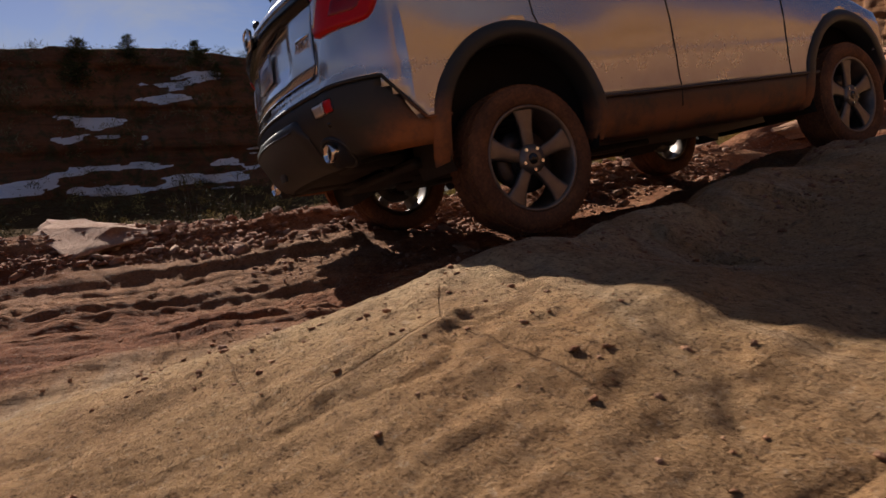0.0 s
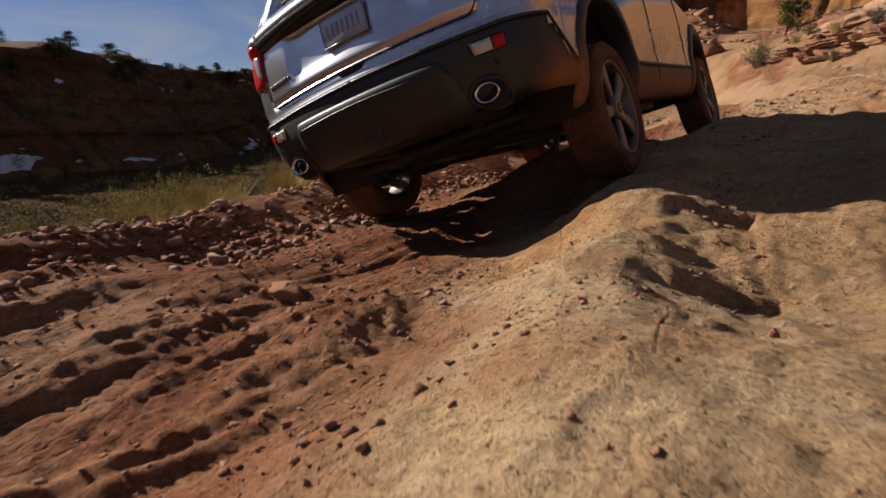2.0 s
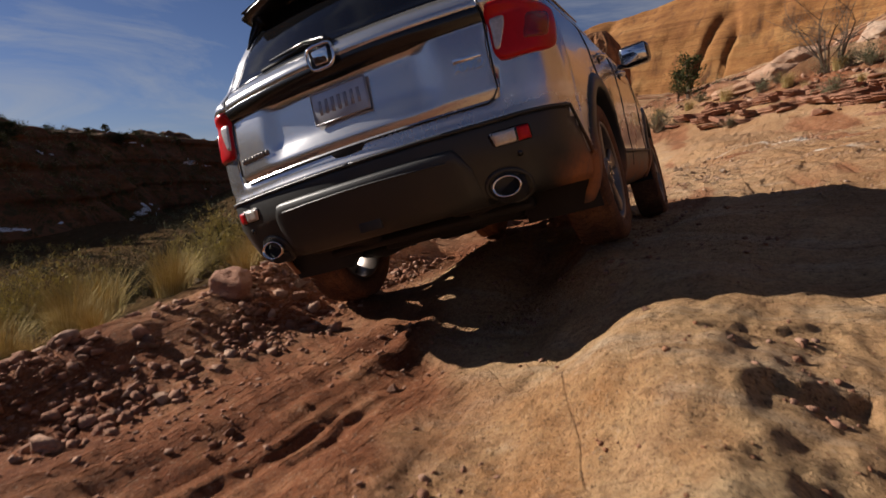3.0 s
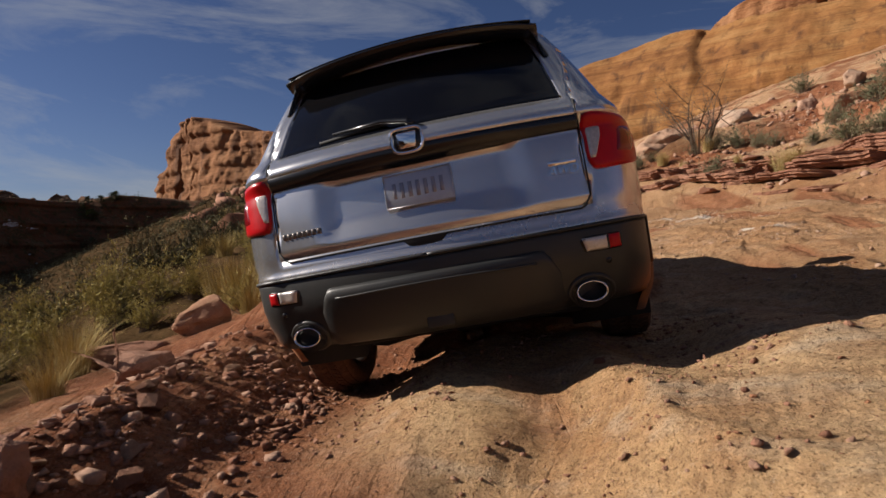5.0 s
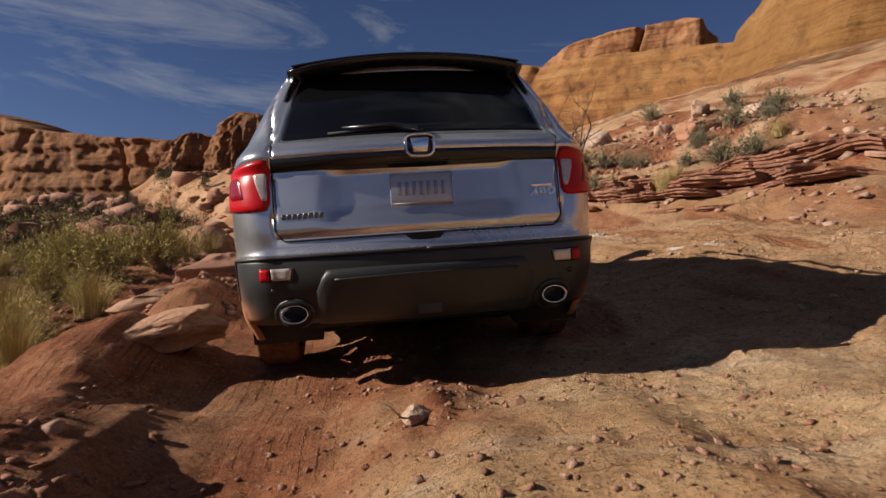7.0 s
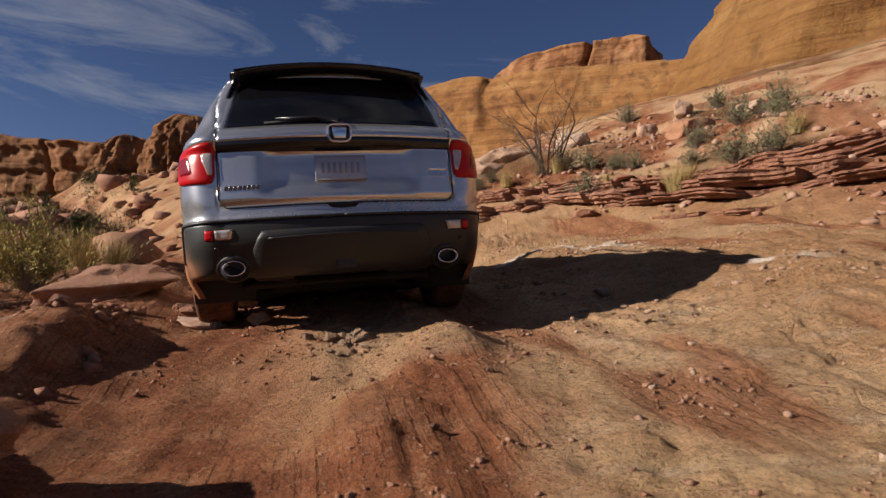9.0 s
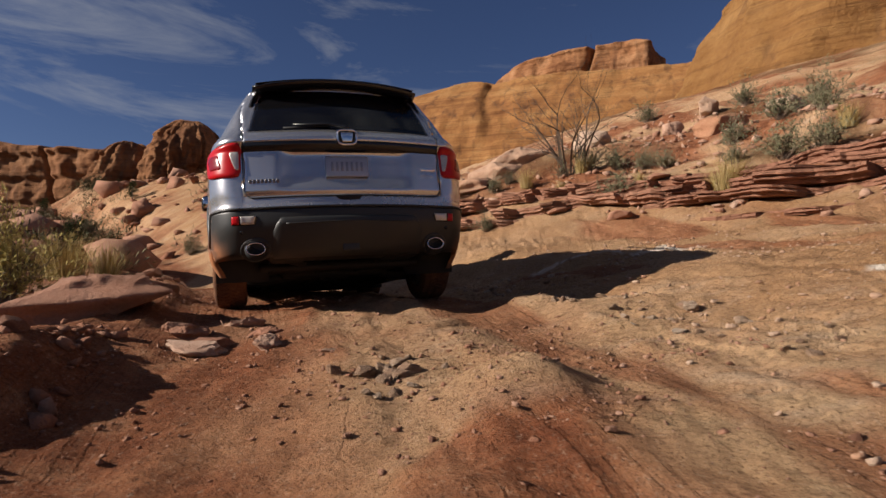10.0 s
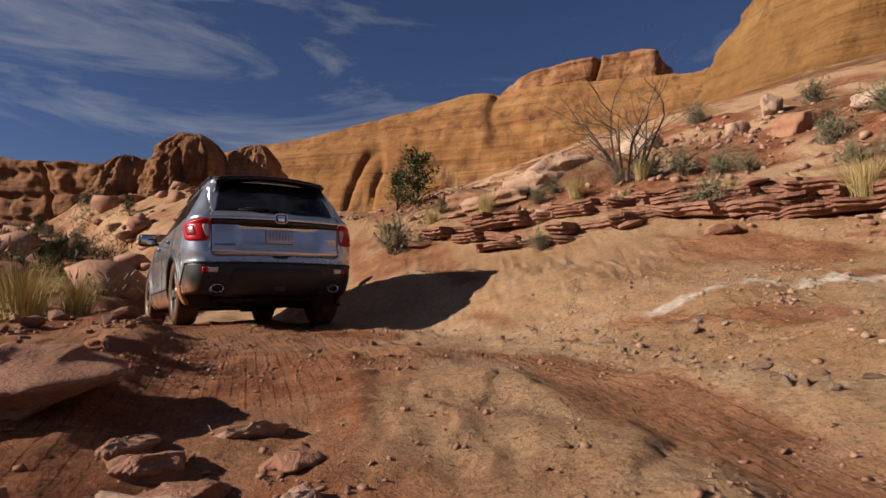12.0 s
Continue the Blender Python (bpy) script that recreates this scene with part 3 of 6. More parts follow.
rock_wall("cliff_west", "layered red sandstone cliff above a rubble slope", foot((-46.5, 112), (-45, 98), (-42, 86), (-36, 76), (-31, 69), (-27.5, 64), (-25, 66)), WALL_RED, [12, 20, 18.8, 16.6, 15.4, 14.6, 13.5], 4.0, 16, 0.12, 100, 0.75, crack=1.7, strata_n=0.4)


def rock_dome(name, label, az, dist, half, base, top, mat, seed, square=2.6):
    """A free-standing weathered rock, rounded above, with bedding and cracks."""
    cx, cy = from_view(az, dist)
    n, k = 150, 80
    A, V = np.meshgrid(np.linspace(0, 2 * math.pi, n), np.linspace(0, 1, k))
    c, s = np.cos(A), np.sin(A)
    rr = (np.abs(c) ** square + np.abs(s) ** square) ** (-1 / square)
    prof = np.clip(1 - V ** 5, 0, 1) ** 0.5 * (1 - 0.10 * V)
    H = base + (top - base) * V
    grow = 1 + 0.20 * fbm(A * 2.4, V * 3.5, 5, seed, 0.6) * np.sin(A / 2) ** 0.5 + 0.05 * np.sign(np.sin(V * 11 + 0.8 * np.sin(A * 2))) * (V < 0.85)
    grow = grow - 0.16 * np.exp(-(vnoise(A * 2.3, V * 1.5, seed + 3) / 0.07) ** 2)
    X, Y = cx + half[0] * rr * c * prof * grow, cy + half[1] * rr * s * prof * grow
    ob = new(name, grid_mesh(name, X, Y, H + 0.4 * fbm(X * 0.3, Y * 0.3, 3, seed + 5) * V, mat))
    return tagged(ob, label, "cliff", kind="structure")


rock_dome("sandstone_dome", "rounded weathered sandstone dome", -22.9, 60, (3.7, 4.5), 3.0, 15.6, WALL_RED, 151, 2.3)
rock_dome("sandstone_block", "dark weathered sandstone block", -17.6, 61, (2.9, 4.0), 3.0, 15.2, WALL_RED, 171, 3.5)
rock_dome("sandstone_pillar", "squat pillar of red sandstone", -27.6, 64, (3.2, 4.0), 3.0, 14.0, WALL_RED, 181, 3.2)
rock_wall("slickrock_wall", "broad smooth orange slickrock wall", foot((-28, 130), (-20, 118), (-12, 108), (-4, 101), (4, 96), (11, 93), (18, 92), (28, 92)), WALL_ORANGE, [29, 31, 33, 36.3, 39.3, 38.5, 38.5, 38], 6.0, 40, 0.34, 200, 0.34, crack=0.45, strata_n=0.22, round_=0.16)
rock_wall("butte", "flat-topped butte of dark layered sandstone", foot((4, 132), (7, 124), (10, 120), (15, 117), (19.5, 115), (21, 120)), WALL_RED, [42, 45.5, 46, 46, 45.8, 43], 38.0, 9, 0.02, 300, 0.45, strata_n=0.3)
rock_wall("cliff_east", "tall orange sandstone cliff over a scree slope", foot((15, 66), (17, 54), (19.5, 46), (24, 41), (32, 38), (44, 36), (60, 38), (80, 45)), WALL_OCHRE_DIM, [12, 15, 22, 33, 42, 46, 48], 6.0, 30, 0.30, 400, 0.5, crack=0.6, strata_n=0.16, round_=0.1)
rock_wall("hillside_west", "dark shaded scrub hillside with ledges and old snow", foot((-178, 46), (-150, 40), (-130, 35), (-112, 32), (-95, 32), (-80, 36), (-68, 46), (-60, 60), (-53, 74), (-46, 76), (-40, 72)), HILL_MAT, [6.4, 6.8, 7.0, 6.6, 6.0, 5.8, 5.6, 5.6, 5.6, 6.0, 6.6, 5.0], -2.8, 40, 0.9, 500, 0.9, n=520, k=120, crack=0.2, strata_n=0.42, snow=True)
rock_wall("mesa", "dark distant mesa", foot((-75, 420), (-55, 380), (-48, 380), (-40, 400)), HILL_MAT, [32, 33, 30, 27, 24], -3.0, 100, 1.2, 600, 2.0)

# ---- mesh helpers ----
def part(name, bm, mat, parent, label="", flat=False):
    """Links a bmesh as one mesh object under a thing or a part."""
    me = bpy.data.meshes.new(name)
    bmesh.ops.recalc_face_normals(bm, faces=bm.faces)
    bm.to_mesh(me)
    bm.free()
    me.materials.append(mat)
    if not flat:
        me.polygons.foreach_set("use_smooth", np.ones(len(me.polygons), dtype=bool))
    ob = new(name, me)
    ob.parent = parent
    return tagged(ob, label)


def bm_box(lo, hi, bevel=0.0, seg=2, m=None):
    bm = bmesh.new()
    bmesh.ops.create_cube(bm, size=1)
    for v in bm.verts:
        v.co = [l + (h - l) * (c + 0.5) for l, h, c in zip(lo, hi, v.co)]
    if bevel:
        bmesh.ops.bevel(bm, geom=bm.edges[:], offset=bevel, segments=seg, affect="EDGES", profile=0.6)
    if m is not None:
        bm.transform(m)
    return bm


def bm_tube(points, radius, seg=10, closed=False, bm=None):
    """A round tube along points; radius is a number or one for each point."""
    bm = bm or bmesh.new()
    pts = [Vector(p) for p in points]
    n = len(pts)
    rings = []
    for i, p in enumerate(pts):
        a = pts[(i - 1) % n] if (closed or i) else p
        b = pts[(i + 1) % n] if (closed or i < n - 1) else p
        q = (b - a).to_track_quat("Z", "Y")
        r = radius[i] if isinstance(radius, (list, tuple)) else radius
        rings.append([bm.verts.new(p + q @ Vector((r * math.cos(2 * math.pi * k / seg), r * math.sin(2 * math.pi * k / seg), 0))) for k in range(seg)])
    for i in range(n if closed else n - 1):
        r0, r1 = rings[i], rings[(i + 1) % n]
        for k in range(seg):
            bm.faces.new((r0[k], r0[(k + 1) % seg], r1[(k + 1) % seg], r1[k]))
    if not closed:
        bm.faces.new(rings[0][::-1])
        bm.faces.new(rings[-1])
    return bm


def bm_lathe(profile, seg=48, axis="X", closed=True):
    """Turns (radius, offset) pairs round an axis."""
    bm = bmesh.new()
    rings = []
    for r, o in profile:
        ring = []
        for k in range(seg):
            a = 2 * math.pi * k / seg
            ring.append(bm.verts.new((o, r * math.cos(a), r * math.sin(a))))
        rings.append(ring)
    pairs = list(zip(rings, rings[1:])) + ([(rings[-1], rings[0])] if closed else [])
    for r0, r1 in pairs:
        for k in range(seg):
            bm.faces.new((r0[k], r0[(k + 1) % seg], r1[(k + 1) % seg], r1[k]))
    return bm


# ---- car materials ----
def paint_material():
    m = Nodes("silver_paint")
    flake, haze = m.noise(900, 2, 0.5), m.noise(2.2, 5, 0.65)
    dust = m.noise(9, 6, 0.7)
    col = m.mix(m.ramp(flake, [(0.4, 0.0), (0.7, 0.25)]), (0.55, 0.553, 0.565), (0.65, 0.65, 0.66))
    low = m.n.new("ShaderNodeSeparateXYZ")
    m.l.new(m.coord.outputs["Object"], low.inputs[0])
    grime = m.math("MULTIPLY", m.ramp(low.outputs["Z"], [(0.45, 0.6), (0.85, 0.03)]), m.ramp(m.mix(0.5, dust, haze), [(0.35, 0.1), (0.65, 0.9)]))
    col = m.mix(grime, col, (0.36, 0.22, 0.13))
    rough = m.math("ADD", m.math("MULTIPLY", grime, 0.5), m.math("MULTIPLY", haze, 0.12))
    return m.set(Base_Color=col, Metallic=m.math("SUBTRACT", 0.84, m.math("MULTIPLY", grime, 0.7)), Roughness=m.math("ADD", rough, 0.16), Coat_Weight=0.6, Coat_Roughness=0.06)


def cladding_material():
    m = Nodes("black_cladding")
    grain, patch = m.noise(160, 3, 0.6), m.noise(5, 6, 0.7)
    sep = m.n.new("ShaderNodeSeparateXYZ")
    m.l.new(m.coord.outputs["Object"], sep.inputs[0])
    # mud thrown up round the wheels and along the sill
    near_wheel = m.math("MULTIPLY", m.ramp(m.math("ABSOLUTE", m.math("ADD", sep.outputs["Y"], 0.58)), [(0.10, 1.0), (0.30, 0.0)]), m.ramp(sep.outputs["Z"], [(0.42, 1.0), (0.62, 0.0)]))
    side = m.ramp(m.math("ABSOLUTE", sep.outputs["X"]), [(0.80, 0.0), (0.90, 1.0)])
    sill = m.math("MULTIPLY", m.ramp(sep.outputs["Z"], [(0.36, 0.8), (0.52, 0.0)]), side)
    mud = m.math("MINIMUM", m.math("ADD", m.math("MULTIPLY", near_wheel, side), sill), 1.0)
    mud = m.math("MULTIPLY", mud, m.ramp(patch, [(0.36, 0.25), (0.56, 1.0)]))
    dusty = m.math("MULTIPLY", m.ramp(patch, [(0.45, 0.0), (0.75, 0.10)]), 1.0)
    col = m.mix(dusty, (0.021, 0.022, 0.022), (0.12, 0.075, 0.045))
    col = m.mix(mud, col, (0.33, 0.125, 0.045))
    return m.set(Base_Color=col, Roughness=m.math("ADD", 0.45, m.math("MULTIPLY", mud, 0.45)), Normal=m.bump(m.mix(0.5, grain, patch), 0.3, 0.004), Specular_IOR_Level=0.4)


def tyre_material():
    m = Nodes("dusty_rubber")
    n, f = m.noise(7, 6, 0.7), m.noise(70, 4, 0.7)
    col = m.ramp(m.mix(0.4, n, f), [(0.34, (0.055, 0.03, 0.02)), (0.5, (0.13, 0.06, 0.032)), (0.66, (0.24, 0.11, 0.05))])
    return m.set(Base_Color=col, Roughness=0.9, Normal=m.bump(f, 0.5, 0.004), Specular_IOR_Level=0.2)


PAINT, CLAD, TYRE = paint_material(), cladding_material(), tyre_material()
GLOSS_BLACK = simple("gloss_black", (0.010, 0.010, 0.011), 0.22, 0, 20, 0.3, 0.05, 0.001)
MATT_BLACK = simple("underbody_black", (0.016, 0.013, 0.011), 0.75, 0, 12, 0.5, 0.3, 0.004)
SEAM = simple("seam_black", (0.008, 0.008, 0.009), 0.8)
CHROME = simple("chrome", (0.78, 0.78, 0.79), 0.08, 1.0, 40, 0.08, 0.02, 0.0005)
EXHAUST = simple("exhaust_steel", (0.22, 0.19, 0.17), 0.35, 0.9, 25, 0.5, 0.2, 0.002)
RIM_MAT = simple("dusty_machined_alloy", (0.21, 0.17, 0.145), 0.42, 0.65, 18, 0.55, 0.2, 0.002)
DISC_MAT = simple("brake_steel", (0.12, 0.10, 0.09), 0.5, 1.0, 50, 0.4, 0.1, 0.001)
LAMP_RED = simple("red_lamp_plastic", (0.44, 0.005, 0.009), 0.3, 0, 60, 0.25, 0.05, 0.001, Specular_IOR_Level=0.25)
LAMP_DARK = simple("dark_red_lamp_plastic", (0.20, 0.004, 0.008), 0.2, 0, 60, 0.2, 0.05, 0.001)
LAMP_CLEAR = simple("clear_lamp_plastic", (0.62, 0.56, 0.50), 0.15, 0.35, 90, 0.5, 0.5, 0.004, Coat_Weight=1.0)
PLATE_MAT = simple("bare_plate_metal", (0.45, 0.45, 0.48), 0.35, 0.7, 30, 0.15, 0.05, 0.001)


def glass_material():
    m = Nodes("tinted_glass")
    n = m.noise(6, 5, 0.65)
    return m.set(Base_Color=(0.006, 0.006, 0.007), Roughness=m.math("MULTIPLY", n, 0.16), Transmission_Weight=0.2, IOR=1.45)


GLASS = glass_material()

# ---- the car: its skin is a stack of level outlines ----
SK_Z = [0.27, 0.34, 0.42, 0.50, 0.58, 0.66, 0.71, 0.735, 0.76, 0.80, 0.90, 1.00, 1.08, 1.13, 1.16, 1.195, 1.225, 1.26, 1.30, 1.45, 1.60, 1.69, 1.745, 1.78, 1.80]
SK_W = [0.847, 0.916, 0.941, 0.951, 0.948, 0.951, 0.955, 0.953, 0.953, 0.957, 0.96, 0.957, 0.951, 0.941, 0.934, 0.926, 0.911, 0.886, 0.862, 0.788, 0.714, 0.665, 0.601, 0.492, 0.355]
SK_R = [-0.735, -0.935, -1.035, -1.075, -1.11, -1.115, -1.11, -1.098, -1.09, -1.092, -1.082, -1.072, -1.06, -1.052, -1.065, -1.088, -1.08, -1.045, -1.0, -0.91, -0.8, -0.735, -0.66, -0.5, -0.3]
SK_F = [3.50, 3.62, 3.68, 3.72, 3.74, 3.75, 3.75, 3.75, 3.745, 3.74, 3.68, 3.42, 2.85, 2.50, 2.42, 2.36, 2.31, 2.25, 2.18, 1.90, 1.58, 1.36, 1.12, 0.85, 0.60]
SK_C = [0.22, 0.24, 0.25, 0.25, 0.24, 0.24, 0.24, 0.235, 0.23, 0.225, 0.22, 0.215, 0.21, 0.21, 0.205, 0.20, 0.19, 0.175, 0.165, 0.13, 0.105, 0.10, 0.10, 0.10, 0.10]


def skin_rear(x, z):
    """The y of the tail at x, z, with the plate recess."""
    w, c = np.interp(z, SK_Z, SK_W), np.interp(z, SK_Z, SK_C)
    xr = w - c
    y = np.interp(z, SK_Z, SK_R) + 0.112 * min(abs(x) / xr, 1.15) ** 2
    dent = float(smooth(0.50, 0.36, abs(x) - 0.10 * (1.10 - z)) * smooth(0.84, 0.92, z) * (1 - smooth(1.10, 1.15, z)))
    return y + 0.035 * dent


def outline(z, ys):
    """Half of the level outline at z, from the middle of the tail to the middle of the nose."""
    w, c = float(np.interp(z, SK_Z, SK_W)), float(np.interp(z, SK_Z, SK_C))
    yf = float(np.interp(z, SK_Z, SK_F))
    xr = w - c
    pts = [(x, skin_rear(x, z)) for x in np.linspace(0, xr, 40)]
    y0 = skin_rear(xr, z)
    cy = c * 1.5
    for a in np.linspace(0, math.pi / 2, 13)[1:]:
        pts.append((xr + c * math.sin(a), y0 + cy * (1 - math.cos(a))))
    ya, yb = y0 + cy, yf - 0.12 - 0.45
    for y in ys:
        yy = min(max(y, ya + 0.001), yb)
        bulge = (0.022 * math.exp(-(yy / 0.55) ** 4) + 0.022 * math.exp(-((yy - 2.82) / 0.55) ** 4)) * float(1 - smooth(0.75, 1.05, z))
        taper = 0.05 * float(smooth(1.9, 3.4, yy)) * w
        pts.append((w + bulge - taper, yy))
    we = pts[-1][0]
    for a in np.linspace(0, math.pi / 2, 9)[1:]:
        pts.append((we - 0.35 * (1 - math.cos(a)), yb + 0.45 * math.sin(a)))
    for x in np.linspace(we - 0.35, 0, 9)[1:]:
        pts.append((x, yf - 0.12 * (x / (we - 0.35)) ** 2))
    return pts


def on_skin(z, q, off=0.0):
    """A point of the right flank or tail: q < 1 runs across the tail, 1 to 2 round its corner, past 2 along the side (q - 2 metres)."""
    def raw(zz, qq):
        w, c = float(np.interp(zz, SK_Z, SK_W)), float(np.interp(zz, SK_Z, SK_C))
        xr = w - c
        if qq <= 1:
            return Vector((qq * xr, skin_rear(qq * xr, zz), zz))
        y0 = skin_rear(xr, zz)
        if qq <= 2:
            a = (qq - 1) * math.pi / 2
            return Vector((xr + c * math.sin(a), y0 + 1.5 * c * (1 - math.cos(a)), zz))
        return Vector((w, y0 + 1.5 * c + qq - 2, zz))
    p = raw(z, q)
    if off:
        n = (raw(z, q + 0.01) - raw(z, q - 0.01)).cross(raw(z + 0.005, q) - raw(z - 0.005, q))
        p = p + n.normalized() * off
    return p


def flank(y, z, off=0.0):
    """A point of the right side at y, z."""
    w = float(np.interp(z, SK_Z, SK_W))
    bulge = (0.022 * math.exp(-(y / 0.55) ** 4) + 0.022 * math.exp(-((y - 2.82) / 0.55) ** 4)) * float(1 - smooth(0.75, 1.05, z))
    return Vector((w + bulge - 0.05 * float(smooth(1.9, 3.4, y)) * w + off, y, z))


def mirrored(p, sx):
    return Vector((p.x * sx, p.y, p.z))


def patch(corners, off, depth, sx=1, nu=12, nv=8, round_=0.0):
    """A raised panel on the skin. corners: (z, q) lower inner, lower outer, upper outer, upper inner."""
    bm = bmesh.new()
    (z0, q0), (z1, q1), (z2, q2), (z3, q3) = corners
    grid = []
    for j in range(nv + 1):
        row = []
        v = j / nv
        for i in range(nu + 1):
            u = i / nu
            uu, vv = u, v
            if round_:
                uu = 0.5 + (u - 0.5) * (1 - round_ * (abs(2 * v - 1) ** 6))
                vv = 0.5 + (v - 0.5) * (1 - round_ * (abs(2 * u - 1) ** 6))
            z = (z0 * (1 - uu) + z1 * uu) * (1 - vv) + (z3 * (1 - uu) + z2 * uu) * vv
            q = (q0 * (1 - uu) + q1 * uu) * (1 - vv) + (q3 * (1 - uu) + q2 * uu) * vv
            edge = min(u, 1 - u, v * 0.7, (1 - v) * 0.7)
            row.append(bm.verts.new(mirrored(on_skin(z, q, off if edge > 0.02 else off - min(depth, 0.006)), sx)))
        grid.append(row)
    for j in range(nv):
        for i in range(nu):
            bm.faces.new((grid[j][i], grid[j][i + 1], grid[j + 1][i + 1], grid[j + 1][i]))
    rim = grid[0] + [r[-1] for r in grid[1:]] + grid[-1][-2::-1] + [r[0] for r in grid[-2:0:-1]]
    cen = sum((v.co for v in rim), Vector()) / len(rim)
    inner = [bm.verts.new(v.co + (Vector((cen.x * 0.5, cen.y * 0.5 + 0.4, cen.z)) - v.co).normalized() * depth) for v in rim]
    for k in range(len(rim)):
        bm.faces.new((rim[k], rim[(k + 1) % len(rim)], inner[(k + 1) % len(rim)], inner[k]))
    return bm


def q_at(x, z):
    """The q of on_skin for a place on the tail at x."""
    w, c = float(np.interp(z, SK_Z, SK_W)), float(np.interp(z, SK_Z, SK_C))
    xr = w - c
    return x / xr if x <= xr else 1 + math.asin(min(1, (x - xr) / c)) * 2 / math.pi


WHEEL_Y, WHEEL_X, WHEEL_R = (-0.04, 2.80), 0.835, 0.378
ARCH_R = 0.478


def build_car():
    car = tagged(new("car"), "silver sport utility car with black lower cladding, dusty from the trail", "car")
    zs = sorted(set(SK_Z) | {0.30, 0.38, 0.46, 0.54, 0.62, 0.69, 0.85, 0.95, 1.04, 1.11, 1.145, 1.18, 1.24, 1.28, 1.335, 1.37, 1.41, 1.50, 1.55, 1.63, 1.66, 1.72, 1.765, 1.79})
    ys = np.unique(np.round(np.r_[np.arange(-0.72, 3.2, 0.045), [-0.42, 0.06, 0.12, 1.02, 1.10, 1.92]], 3))
    rows = [[(x, y, z) for x, y in outline(z, ys)] for z in zs]
    n = len(rows[0])
    groups = {}

    def kind(x, y, z):
        ax = abs(x)
        for wy in WHEEL_Y:
            if math.hypot(y - wy, z - 0.40) < ARCH_R and ax > 0.7 and z < 0.90:
                return None
        rear = y < -0.60 and ax < 0.80
        if z > 1.27 and z < 1.66:
            if y < skin_rear(0, z) + 0.10 and ax < float(np.interp(z, SK_Z, SK_W) - np.interp(z, SK_Z, SK_C)) - 0.005:
                return "rear_window"
            if ax > 0.6 and -0.45 < y < 2.2:
                if z > 1.62:
                    return "body"
                lo, hi = -0.42, 1.92
                if lo < y < hi and z < 1.61:
                    return "window_quarter" if y < 0.06 else "pillara" if y < 0.12 else "window_rear" if y < 1.02 else "pillarb" if y < 1.10 else "window_front"
            if y > float(np.interp(z, SK_Z, SK_F)) - 0.50 and y > 1.0 and ax < 0.70:
                return "windscreen"
        if y < -0.5:
            limit = 0.71 if y < -0.80 else 0.71 - (y + 0.80) * 1.1
        else:
            limit = 0.50
        if y > 3.1:
            limit = 0.55
        limit = max(limit, 0.50)
        if z < 0.38 and y < -0.3:
            return None
        if z < limit:
            return "bumper" if y < -0.25 else "front_bumper" if y > 3.0 else "sill"
        if y < -0.6 and ax < 0.71 and z > 0.79:
            return "tailgate"
        return "body"

    for j in range(len(zs) - 1):
        for i in range(n - 1):
            quad = (rows[j][i], rows[j][i + 1], rows[j + 1][i + 1], rows[j + 1][i])
            c = [sum(p[k] for p in quad) / 4 for k in range(3)]
            if (Vector(quad[0]) - Vector(quad[2])).length < 0.002 or (Vector(quad[1]) - Vector(quad[3])).length < 0.002:
                continue
            k = kind(*c)
            if k:
                for sx in (1, -1):
                    key = k + ("_r" if sx > 0 else "_l") if k.startswith(("window", "sill", "pillar")) else k
                    groups.setdefault(key, []).append([(p[0] * sx, p[1], p[2]) for p in (quad if sx > 0 else quad[::-1])])
    top = rows[-1]
    for i in range(n - 1):
        a, b = top[i], top[i + 1]
        groups["body"].append([a, b, (-b[0], b[1], b[2]), (-a[0], a[1], a[2])])
    names = {"body": ("body_shell", PAINT, ""), "tailgate": ("tailgate", PAINT, "silver tailgate with a plate recess"), "rear_window": ("rear_window", GLASS, "dark tinted rear window"),
             "windscreen": ("windscreen", GLASS, "windscreen"), "bumper": ("rear_bumper", CLAD, "matt black rear bumper with orange mud"), "front_bumper": ("front_bumper", CLAD, "matt black front bumper")}
    for key, quads in groups.items():
        bm = bmesh.new()
        for q in quads:
            bm.faces.new([bm.verts.new(p) for p in q])
        bmesh.ops.remove_doubles(bm, verts=bm.verts, dist=0.0008)
        bmesh.ops.dissolve_degenerate(bm, edges=bm.edges, dist=0.0005)
        base = key.rsplit("_", 1)[0]
        name, mat, label = names.get(key) or ({"window_quarter": "side_window", "window_rear": "side_window", "window_front": "side_window", "pillara": "pillar", "pillarb": "pillar", "sill": "sill_cladding"}[base],
                                              {"pillara": GLOSS_BLACK, "pillarb": GLOSS_BLACK, "sill": CLAD}.get(base, GLASS), "")
        ob = part(name, bm, mat, car, label)
        sol = ob.modifiers.new("thickness", "SOLIDIFY")
        sol.thickness, sol.offset = 0.012, -1

    def seam(points, r=0.0035, name="shut_line", mat=SEAM):
        part(name, bm_tube(points, r, 6), mat, car)

    # shut lines of the tailgate and the doors
    def tg(x, z, off=0.001):
        q = q_at(abs(x), z)
        return mirrored(on_skin(z, q, off), 1 if x >= 0 else -1)

    low = [tg(x, 0.79 + 0.05 * max(0, (abs(x) - 0.66) / 0.05) ** 2, 0.001) for x in np.linspace(-0.71, 0.71, 60)]
    seam(low)
